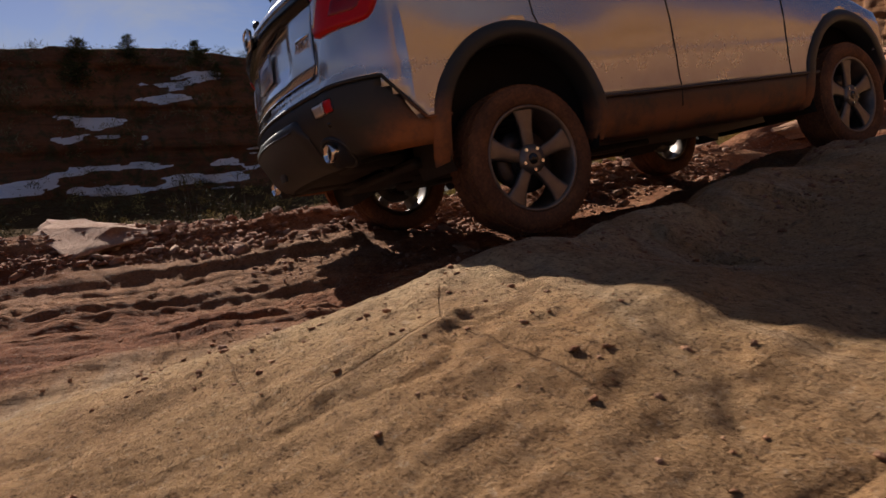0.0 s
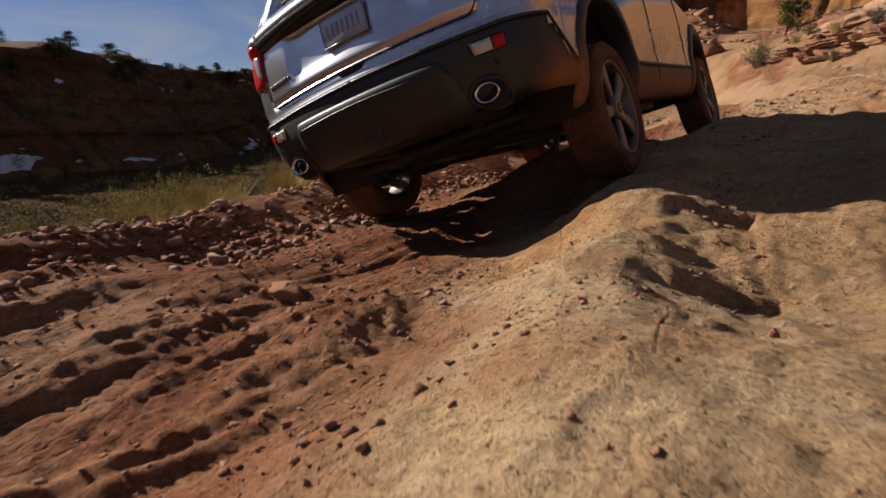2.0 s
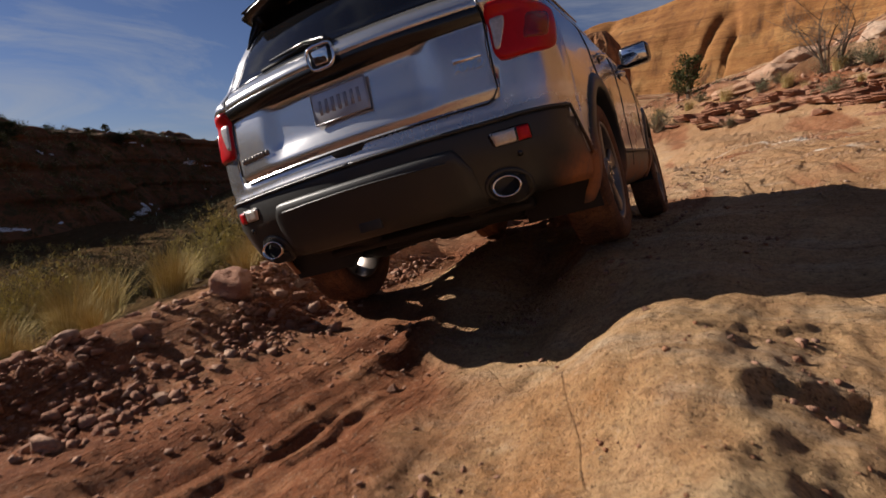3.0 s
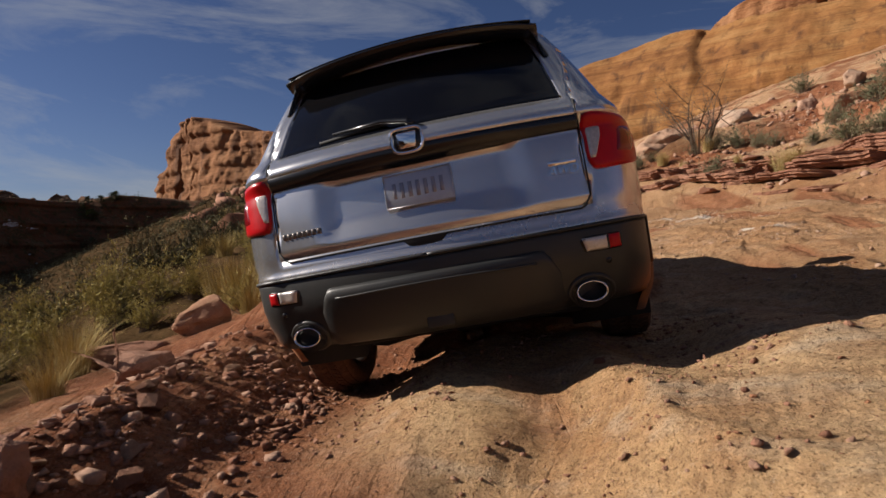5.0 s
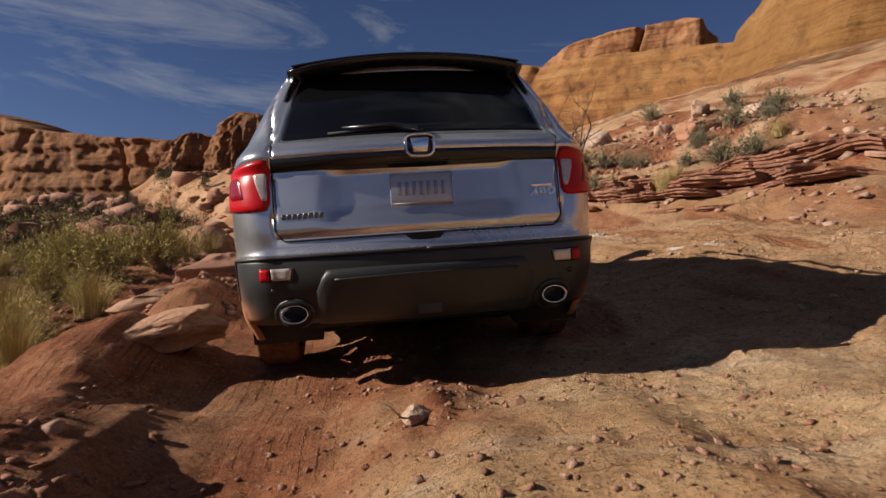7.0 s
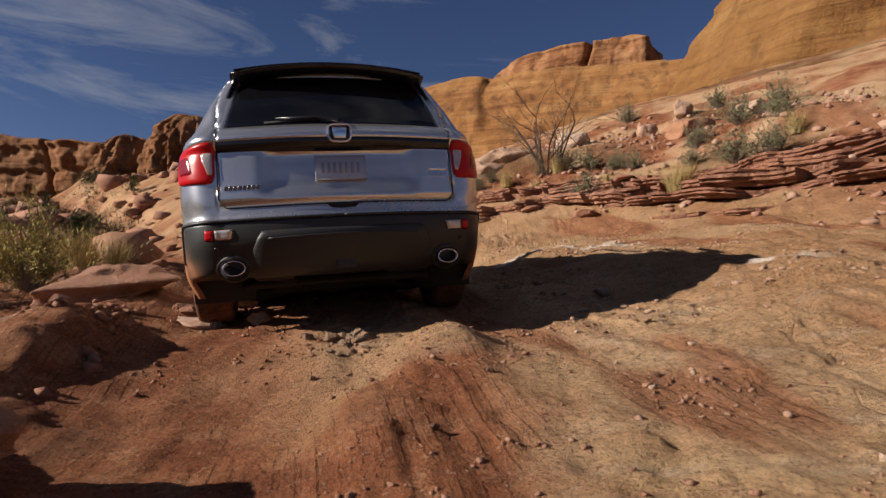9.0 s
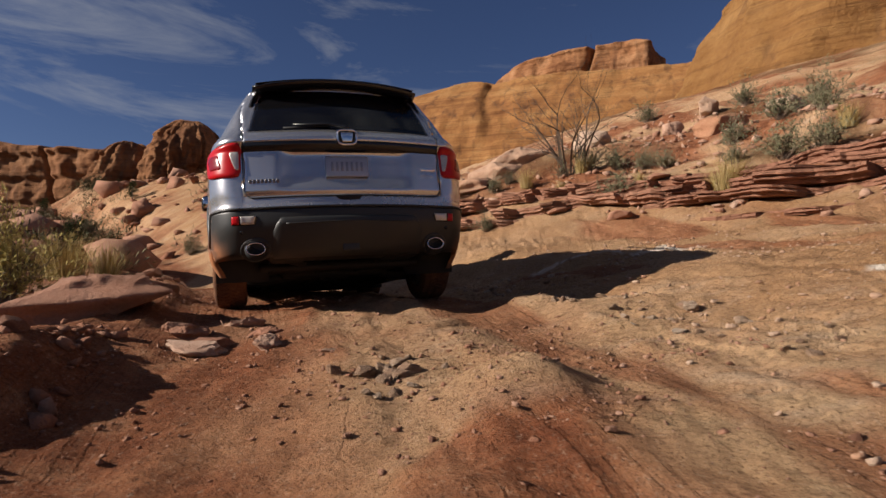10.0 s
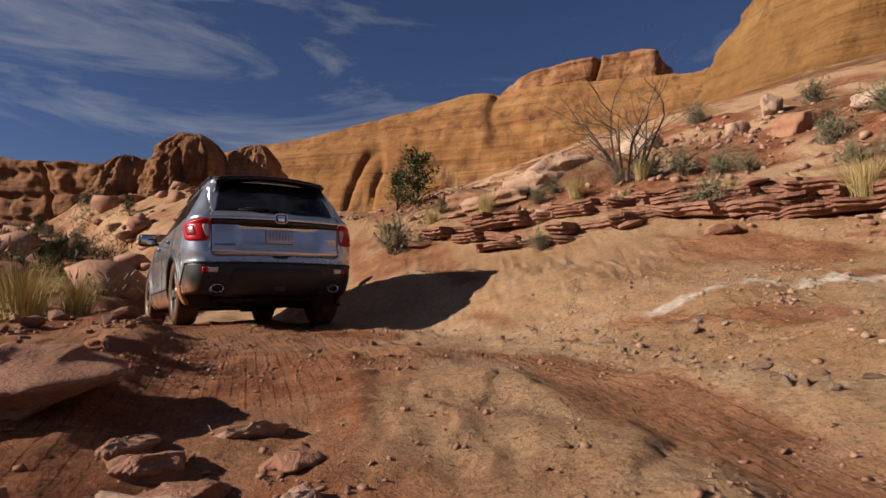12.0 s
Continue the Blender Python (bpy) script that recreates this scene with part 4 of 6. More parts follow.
    for sx in (1, -1):
        seam([mirrored(on_skin(z, q_at(0.71 - 0.02 * max(0, z - 1.2), z), 0.001), sx) for z in np.linspace(0.84, 1.26, 24)])
        for y0 in (0.60, 1.06):
            pass
        seam([mirrored(flank(0.10 + 0.30 * max(0.0, (0.95 - z)) ** 1.0, z, 0.0015), sx) for z in np.linspace(0.88, 1.26, 16)])
        seam([mirrored(flank(1.06 + 0.02 * math.sin(z * 3), z, 0.0015), sx) for z in np.linspace(0.40, 1.26, 22)])
        seam([mirrored(flank(2.12, z, 0.0015), sx) for z in np.linspace(0.50, 1.24, 18)])
        seam([mirrored(flank(y, 1.262, 0.002), sx) for y in np.linspace(-0.43, 1.95, 40)], 0.007, "window_trim", GLOSS_BLACK)
        seam([mirrored(flank(y, 1.612, 0.004), sx) for y in np.linspace(-0.40, 1.6, 40)], 0.007, "window_trim", GLOSS_BLACK)
        for y0 in (0.32, 1.25):
            h = part("door_handle", bm_tube([mirrored(flank(y0 + d, 1.075, 0.012 + 0.028 * math.sin(math.pi * k / 8)), sx) for k, d in enumerate(np.linspace(0, 0.2, 9))], 0.014, 8), PAINT, car)
            part("recess", bm_box((-0.004, -0.03, -0.03), (0.004, 0.03, 0.03), 0.003, 1, Matrix.Translation(mirrored(flank(y0 + 0.1, 1.065, 0.001), sx))), SEAM, h)
        # edge of the cladding, and the wheel arches
        trim = [mirrored(on_skin(0.712, q, 0.003), sx) for q in np.linspace(0, 1.75, 46)]
        trim += [mirrored(flank(y, max(0.50, 0.712 - (y + 0.80) * 1.1), 0.004), sx) for y in np.linspace(-0.60, -0.47, 8)]
        seam(trim, 0.009, "bumper_edge", CLAD)
        seam([mirrored(flank(y, 0.50, 0.004), sx) for y in np.linspace(0.42, 2.40, 40)], 0.010, "sill_edge", CLAD)
        for wy in WHEEL_Y:
            bm = bmesh.new()
            ring = []
            for k in range(41):
                a = math.radians(-14 + 208 * k / 40)
                c, s = math.cos(a), math.sin(a)
                prof = []
                for r, o in ((ARCH_R - 0.035, -0.10), (ARCH_R - 0.032, 0.004), (ARCH_R - 0.018, 0.018), (ARCH_R + 0.040, 0.014), (ARCH_R + 0.058, -0.004), (ARCH_R + 0.050, -0.03)):
                    y, z = wy + r * c, 0.40 + r * s * 0.985
                    p = flank(y, max(z, 0.30), 0)
                    prof.append(bm.verts.new(mirrored(Vector((p.x + o, y, z)), sx)))
                ring.append(prof)
            for a, b in zip(ring, ring[1:]):
                for k in range(len(a) - 1):
                    bm.faces.new((a[k], a[k + 1], b[k + 1], b[k]))
            part("arch_trim", bm, CLAD, car, "matt black wheel arch trim")
            bm = bmesh.new()
            ring = []
            for k in range(33):
                a = math.radians(-20 + 220 * k / 32)
                ring.append([bm.verts.new((sx * x, wy + (ARCH_R - 0.01) * math.cos(a), 0.40 + (ARCH_R - 0.01) * math.sin(a))) for x in (0.93, 0.55)])
            for a, b in zip(ring, ring[1:]):
                bm.faces.new((a[0], a[1], b[1], b[0]))
            hub = bm.verts.new((sx * 0.55, wy, 0.40))
            for a, b in zip(ring, ring[1:]):
                bm.faces.new((a[1], hub, b[1]))
            part("wheel_well", bm, MATT_BLACK, car)
        # tail lamp: red housing, clear inner lamp
        lamp = part("tail_lamp", patch([(0.935, q_at(0.722, 0.935)), (0.955, 1.72), (1.155, 1.92), (1.198, q_at(0.712, 1.198))], 0.016, 0.03, sx, 22, 14, 0.10), LAMP_RED, car, "red and clear tail lamp")
        part("lens", patch([(0.985, q_at(0.732, 0.985)), (0.985, 1.05), (1.125, 1.20), (1.125, q_at(0.726, 1.125))], 0.020, 0.01, sx, 10, 12, 0.12), LAMP_CLEAR, lamp, "clear ribbed lens")
        part("lens", patch([(0.992, 1.28), (0.998, 1.62), (1.125, 1.78), (1.12, 1.40)], 0.0195, 0.008, sx, 10, 6, 0.12), LAMP_DARK, lamp, "dark red lens")
        # reflector in the bumper: red outside, clear inside
        refl = part("reflector", patch([(0.600, q_at(0.640, 0.60)), (0.600, q_at(0.80, 0.60)), (0.668, q_at(0.80, 0.668)), (0.668, q_at(0.625, 0.668))], 0.006, 0.02, sx, 14, 6, 0.08), GLOSS_BLACK, car)
        part("lens", patch([(0.606, q_at(0.745, 0.606)), (0.606, q_at(0.795, 0.606)), (0.662, q_at(0.795, 0.662)), (0.662, q_at(0.745, 0.662))], 0.010, 0.01, sx, 6, 6), LAMP_RED, refl, "red reflector")
        part("lens", patch([(0.606, q_at(0.650, 0.606)), (0.606, q_at(0.742, 0.606)), (0.662, q_at(0.742, 0.662)), (0.662, q_at(0.637, 0.662))], 0.010, 0.01, sx, 8, 6), LAMP_CLEAR, refl, "clear reversing lens")
        # exhaust tips, oval, chromed
        tip = bm_lathe([(0.058, -0.16), (0.064, -0.02), (0.066, 0.0), (0.060, 0.002), (0.056, -0.02), (0.052, -0.16)], 32)
        tip.transform(Matrix.Translation((sx * 0.645, -0.995, 0.438)) @ Matrix.Rotation(radians(-90), 4, "Z") @ Matrix.Diagonal((1, 1, 0.68, 1)))
        t_ob = part("exhaust_tip", tip, CHROME, car, "oval chrome exhaust tip")
        hole = bm_lathe([(0.001, -0.12), (0.055, -0.12), (0.055, -0.118), (0.001, -0.118)], 24)
        hole.transform(Matrix.Translation((sx * 0.645, -0.995, 0.438)) @ Matrix.Rotation(radians(-90), 4, "Z") @ Matrix.Diagonal((1, 1, 0.68, 1)))
        part("baffle", hole, MATT_BLACK, t_ob)
        ring = [Vector((sx * 0.645 + 0.092 * math.cos(a), 0, 0.438 + 0.068 * math.sin(a))) for a in np.linspace(0, 2 * math.pi, 33)[:-1]]
        part("exhaust_surround", bm_tube([Vector((p.x, skin_rear(p.x, p.z) + 0.085 * 0, p.z)) for p in ring], 0.012, 8, True), CLAD, car)
        part("surround_recess", bm_tube([(sx * 0.645, skin_rear(0.645, 0.438) - 0.004, 0.438), (sx * 0.645, -0.7, 0.438)], [0.075, 0.06], 20), SEAM, car)
        part("parking_sensor", bm_tube([mirrored(on_skin(0.555, q_at(0.735, 0.555), 0.004), sx), mirrored(on_skin(0.555, q_at(0.735, 0.555), -0.02), sx)], 0.013, 12), GLOSS_BLACK, car)
        part("parking_sensor", bm_tube([mirrored(on_skin(0.600, q_at(0.40, 0.60), 0.022), sx), mirrored(on_skin(0.60, q_at(0.40, 0.60), -0.02), sx)], 0.012, 12), GLOSS_BLACK, car)
        # door mirrors
        mir = part("door_mirror", bm_box((-0.115, -0.07, -0.085), (0.115, 0.085, 0.085), 0.05, 4, Matrix.Translation((sx * 1.055, 1.93, 1.27)) @ Matrix.Rotation(radians(-8 * sx), 4, "Z")), GLOSS_BLACK, car, "dark door mirror")
        part("mirror_glass", bm_box((-0.095, -0.005, -0.062), (0.095, 0.004, 0.062), 0.003, 1, Matrix.Translation((sx * 1.055, 1.858, 1.27)) @ Matrix.Rotation(radians(-8 * sx), 4, "Z")), CHROME, mir, "mirror glass")
        part("arm", bm_box((-0.06, -0.04, -0.02), (0.06, 0.04, 0.02), 0.012, 2, Matrix.Translation((sx * 0.925, 1.95, 1.215))), GLOSS_BLACK, mir)
        # roof rail
        rail = part("roof_rail", bm_tube([(sx * 0.60, y, 1.775 + 0.035 * math.sin(math.pi * min(1, max(0, (y + 0.30) / 1.70))) ** 0.35) for y in np.linspace(-0.30, 1.4, 30)], 0.018, 8), GLOSS_BLACK, car, "black roof rail")
        for y in (-0.24, 0.5, 1.32):
            part("foot", bm_box((-0.016, -0.05, -0.05), (0.016, 0.05, 0.025), 0.008, 1, Matrix.Translation((sx * 0.60, y, 1.775))), GLOSS_BLACK, rail)
    # roof spoiler
    bm = bmesh.new()
    prof = ((-0.50, 1.775), (-0.66, 1.765), (-0.80, 1.738), (-0.865, 1.712), (-0.868, 1.700), (-0.80, 1.678), (-0.70, 1.668), (-0.55, 1.70))
    secs = []
    for x in np.linspace(-0.625, 0.625, 33):
        e = (abs(x) / 0.625) ** 6
        bowy = 0.075 * (abs(x) / 0.625) ** 2
        secs.append([bm.verts.new((x, y + bowy + 0.03 * e, z - 0.035 * (abs(x) / 0.625) ** 2 - (0.03 * e if z > 1.72 else 0))) for y, z in prof])
    for a, b in zip(secs, secs[1:]):
        for k in range(len(prof)):
            bm.faces.new((a[k], a[(k + 1) % len(prof)], b[(k + 1) % len(prof)], b[k]))
    bm.faces.new(secs[0])
    bm.faces.new(secs[-1][::-1])
    sp = part("roof_spoiler", bm, GLOSS_BLACK, car, "gloss black roof spoiler")
    bm = bmesh.new()
    secs = []
    for x in np.linspace(-0.60, 0.60, 33):
        bowy = 0.075 * (abs(x) / 0.625) ** 2
        dz = -0.035 * (abs(x) / 0.625) ** 2
        secs.append([bm.verts.new((x, y + bowy, z + dz)) for y, z in ((-0.45, 1.798), (-0.66, 1.771), (-0.80, 1.744), (-0.855, 1.722), (-0.85, 1.717), (-0.66, 1.760), (-0.45, 1.78))])
    for a, b in zip(secs, secs[1:]):
        for k in range(6):
            bm.faces.new((a[k], a[k + 1], b[k + 1], b[k]))
    part("cap", bm, GLOSS_BLACK, sp)
    for sx in (1, -1):
        bm = bmesh.new()
        rows2 = []
        for z in np.linspace(1.70, 1.52, 9):
            f = (1.70 - z) / 0.18
            w, c = float(np.interp(z, SK_Z, SK_W)), float(np.interp(z, SK_Z, SK_C))
            yb = skin_rear(w - c, z)
            rows2.append([bm.verts.new((sx * (w - c - 0.005), yb - 0.008, z)), bm.verts.new((sx * (w - c + 0.01), yb - 0.075 * (1 - f) - 0.008, z)), bm.verts.new((sx * (w - c + 0.03), yb + 0.012, z))])
        for a, b in zip(rows2, rows2[1:]):
            for k in range(3):
                bm.faces.new((a[k], a[(k + 1) % 3], b[(k + 1) % 3], b[k]))
        part("fin", bm, GLOSS_BLACK, sp)
    # antenna fin
    bm = bmesh.new()
    base = [bm.verts.new((sx * 0.032, y, 1.80)) for sx, y in ((-1, -0.26), (1, -0.26), (1, -0.10), (-1, -0.10))]
    topv = [bm.verts.new((sx * 0.006, y, z)) for sx, y, z in ((-1, -0.275, 1.865), (1, -0.275, 1.865), (1, -0.22, 1.86), (-1, -0.22, 1.86))]
    for k in range(4):
        bm.faces.new((base[k], base[(k + 1) % 4], topv[(k + 1) % 4], topv[k]))
    bm.faces.new(topv)
    bmesh.ops.bevel(bm, geom=bm.edges[:], offset=0.006, segments=2, affect="EDGES")
    part("roof_antenna", bm, PAINT, car, "silver shark-fin roof antenna")
    # black strip under the tailgate ledge, widening at the middle
    bm = bmesh.new()
    secs = []
    for x in np.linspace(-0.705, 0.705, 49):
        ends = 0.012 * (abs(x) / 0.69)
        q = q_at(abs(x), 1.16)
        secs.append([bm.verts.new(mirrored(on_skin(z, q_at(abs(x), z), o), 1 if x >= 0 else -1)) for z, o in ((1.112 + ends, -0.006), (1.114 + ends, 0.010), (1.150, 0.014), (1.186, 0.008), (1.188, -0.006))])
    for a, b in zip(secs, secs[1:]):
        for k in range(4):
            bm.faces.new((a[k], a[k + 1], b[k + 1], b[k]))
    part("tailgate_strip", bm, GLOSS_BLACK, car, "gloss black strip across the tailgate")
    # emblem as a plain chrome frame with a plate in it
    y_e = skin_rear(0, 1.20) - 0.018
    em = [Vector((0.068 * math.copysign(abs(math.cos(a)) ** 0.55, math.cos(a)) * (1 + 0.10 * math.sin(a)), y_e - 0.004, 1.203 + 0.052 * math.copysign(abs(math.sin(a)) ** 0.55, math.sin(a)))) for a in np.linspace(0, 2 * math.pi, 49)[:-1]]
    emb = part("emblem", bm_tube(em, 0.0075, 8, True), CHROME, car, "chrome emblem")
    part("plate", bm_box((-0.060, -0.004, -0.044), (0.060, 0.012, 0.044), 0.003, 1, Matrix.Translation((0, y_e + 0.004, 1.203))), GLOSS_BLACK, emb)
    shield = bm_box((-0.040, -0.010, -0.034), (0.040, 0.006, 0.034), 0.006, 2, Matrix.Translation((0, y_e, 1.203)))
    for v in shield.verts:
        v.co.x *= 1 + 3.5 * (v.co.z - 1.203)
    part("shield", shield, CHROME, emb)
    # number plate with plain raised bars
    def on_gate(x, z, off):
        return Matrix.Translation((x, skin_rear(x, z) - off, z))
    pl = part("number_plate", bm_box((-0.152, -0.004, -0.076), (0.152, 0.006, 0.076), 0.004, 2, on_gate(0.0, 1.005, 0.012) @ Matrix.Rotation(radians(-5), 4, "X")), PLATE_MAT, car, "number plate with embossed bars")
    for k in range(7):
        part("bar", bm_box((-0.009, -0.003, -0.034), (0.009, 0.004, 0.034), 0.002, 1, on_gate(-0.105 + 0.035 * k, 1.005, 0.017) @ Matrix.Rotation(radians(-5), 4, "X")), simple_bar, pl)
    rim_pts = [Vector((0.148 * cx, skin_rear(0, 1.005) - 0.018 + 0.086 * 0.075 * cz, 1.005 + 0.072 * cz)) for cx, cz in ((-1, -1), (1, -1), (1, 1), (-1, 1))]
    part("rim", bm_tube(rim_pts, 0.003, 6, True), PLATE_MAT, pl)
    # badges as bars, and the drive badge in letters
    for k in range(8):
        x = -0.665 + 0.026 * k
        part("badge_bar", bm_box((-0.0095, -0.003, -0.0125), (0.0095, 0.004, 0.0125), 0.002, 1, on_gate(x, 0.905, 0.004)), EXHAUST, car)
    part("badge_bar", bm_box((-0.060, -0.003, -0.010), (0.060, 0.004, 0.010), 0.002, 1, on_gate(0.615, 0.995, 0.004) @ Matrix.Rotation(radians(12), 4, "Z")), CHROME, car)
    fc = bpy.data.curves.new("badge", "FONT")
    fc.body, fc.size, fc.extrude, fc.align_x, fc.shear = "AWD", 0.052, 0.003, "CENTER", 0.3
    tmp = new("badge", fc)
    bpy.context.view_layer.update()
    me = bpy.data.meshes.new_from_object(tmp.evaluated_get(bpy.context.evaluated_depsgraph_get()))
    bpy.data.objects.remove(tmp)
    me.materials.clear()
    me.materials.append(CHROME)
    badge = new("badge", me)
    badge.parent = car
    badge.matrix_basis = on_gate(0.615, 0.945, 0.007) @ pose(0, 0, 0, 90, 0, 12)
    # grab notch under the tailgate
    bm = bmesh.new()
    secs = [[bm.verts.new((x, skin_rear(x, z) - o, z)) for z, o in ((0.793, 0.002), (0.790, 0.003), (0.790 - d, 0.004), (0.786 - d, 0.001))] for x, d in ((-0.095, 0.002), (-0.07, 0.026), (-0.03, 0.03), (0.03, 0.03), (0.07, 0.026), (0.095, 0.002))]
    for a, b in zip(secs, secs[1:]):
        for k in range(3):
            bm.faces.new((a[k], a[k + 1], b[k + 1], b[k]))
    part("tailgate_handle", bm, SEAM, car)
    # raised centre panel of the bumper
    bm = bmesh.new()
    secs = []
    for x in np.linspace(-0.53, 0.53, 41):
        e = max(0.0, (abs(x) - 0.47) / 0.06)
        top_z = 0.640 - 0.10 * e ** 1.5
        lift = 0.026 * (1 - 0.75 * e ** 2)
        secs.append([bm.verts.new(Vector((x, skin_rear(x, z) - o, z))) for z, o in ((0.372, -0.01), (0.385, lift), (0.44, lift), (top_z - 0.05, lift), (top_z - 0.012, lift), (top_z, lift * 0.6), (top_z + 0.006, -0.004))])
    for a, b in zip(secs, secs[1:]):
        for k in range(6):
            bm.faces.new((a[k], a[k + 1], b[k + 1], b[k]))
    part("bumper_panel", bm, CLAD, car, "raised matt black centre panel")
    part("bumper_rib", bm_tube([Vector((x, skin_rear(x, 0.60) - 0.027, 0.598 + 0.004 * math.cos(x * 6))) for x in np.linspace(-0.44, 0.44, 30)], 0.006, 6), CLAD, car)
    part("tow_cover", bm_box((-0.06, -0.006, -0.03), (0.06, 0.01, 0.03), 0.006, 2, on_gate(0.0, 0.43, 0.028)), CLAD, car)
    # rear wiper
    wip = part("rear_wiper", bm_tube([(0.02, skin_rear(0.02, 1.275) - 0.02, 1.275), (0.0, skin_rear(0, 1.30) - 0.035, 1.30), (-0.12, skin_rear(0.12, 1.325) - 0.030, 1.325), (-0.36, skin_rear(0.36, 1.325) - 0.022, 1.325)], [0.02, 0.016, 0.012, 0.006], 8), GLOSS_BLACK, car, "black rear wiper")
    part("blade", bm_tube([(-0.10, skin_rear(0.1, 1.315) - 0.012, 1.315), (-0.43, skin_rear(0.43, 1.300) - 0.010, 1.300)], 0.007, 6), SEAM, wip)
    # underbody, exhaust and rear suspension
    part("floor_pan", bm_box((-0.62, -0.55, 0.31), (0.62, 3.45, 0.37), 0.03, 2), MATT_BLACK, car)
    part("rear_apron", bm_box((-0.56, -0.90, 0.375), (0.56, -0.55, 0.43), 0.03, 2), MATT_BLACK, car)
    part("rear_subframe", bm_box((-0.45, -0.22, 0.27), (0.45, 0.25, 0.34), 0.03, 2), MATT_BLACK, car)
    part("differential", bm_box((-0.12, -0.18, 0.25), (0.12, 0.16, 0.42), 0.05, 3), MATT_BLACK, car)
    for sx in (1, -1):
        part("muffler", bm_box((-0.14, -0.17, -0.09), (0.14, 0.17, 0.09), 0.06, 3, Matrix.Translation((sx * 0.42, -0.70, 0.45))), MATT_BLACK, car)
        part("exhaust_pipe", bm_tube([(sx * 0.645, -0.90, 0.438), (sx * 0.63, -0.80, 0.42), (sx * 0.50, -0.72, 0.40), (sx * 0.2, -0.45, 0.34), (sx * 0.12, 0.1, 0.30), (sx * 0.12, 1.6, 0.29)], 0.028, 10), MATT_BLACK, car)
        part("control_arm", bm_tube([(sx * 0.30, -0.12, 0.30), (sx * 0.55, -0.06, 0.27), (sx * 0.74, 0.0, 0.28)], [0.03, 0.045, 0.03], 8), MATT_BLACK, car)
        part("drive_shaft", bm_tube([(sx * 0.12, 0, 0.36), (sx * 0.74, 0, 0.37)], 0.022, 8), MATT_BLACK, car)
        part("spring", bm_tube([(sx * (0.60 + 0.05 * math.cos(k * 0.7)), 0.02 + 0.05 * math.sin(k * 0.7), 0.29 + 0.0045 * k) for k in range(60)], 0.008, 6), MATT_BLACK, car)
    # wheels
    wheels = []
    for sx in (1, -1):
        for wy in WHEEL_Y:
            wheels.append((build_wheel(car, sx), sx, wy))
    return car, wheels


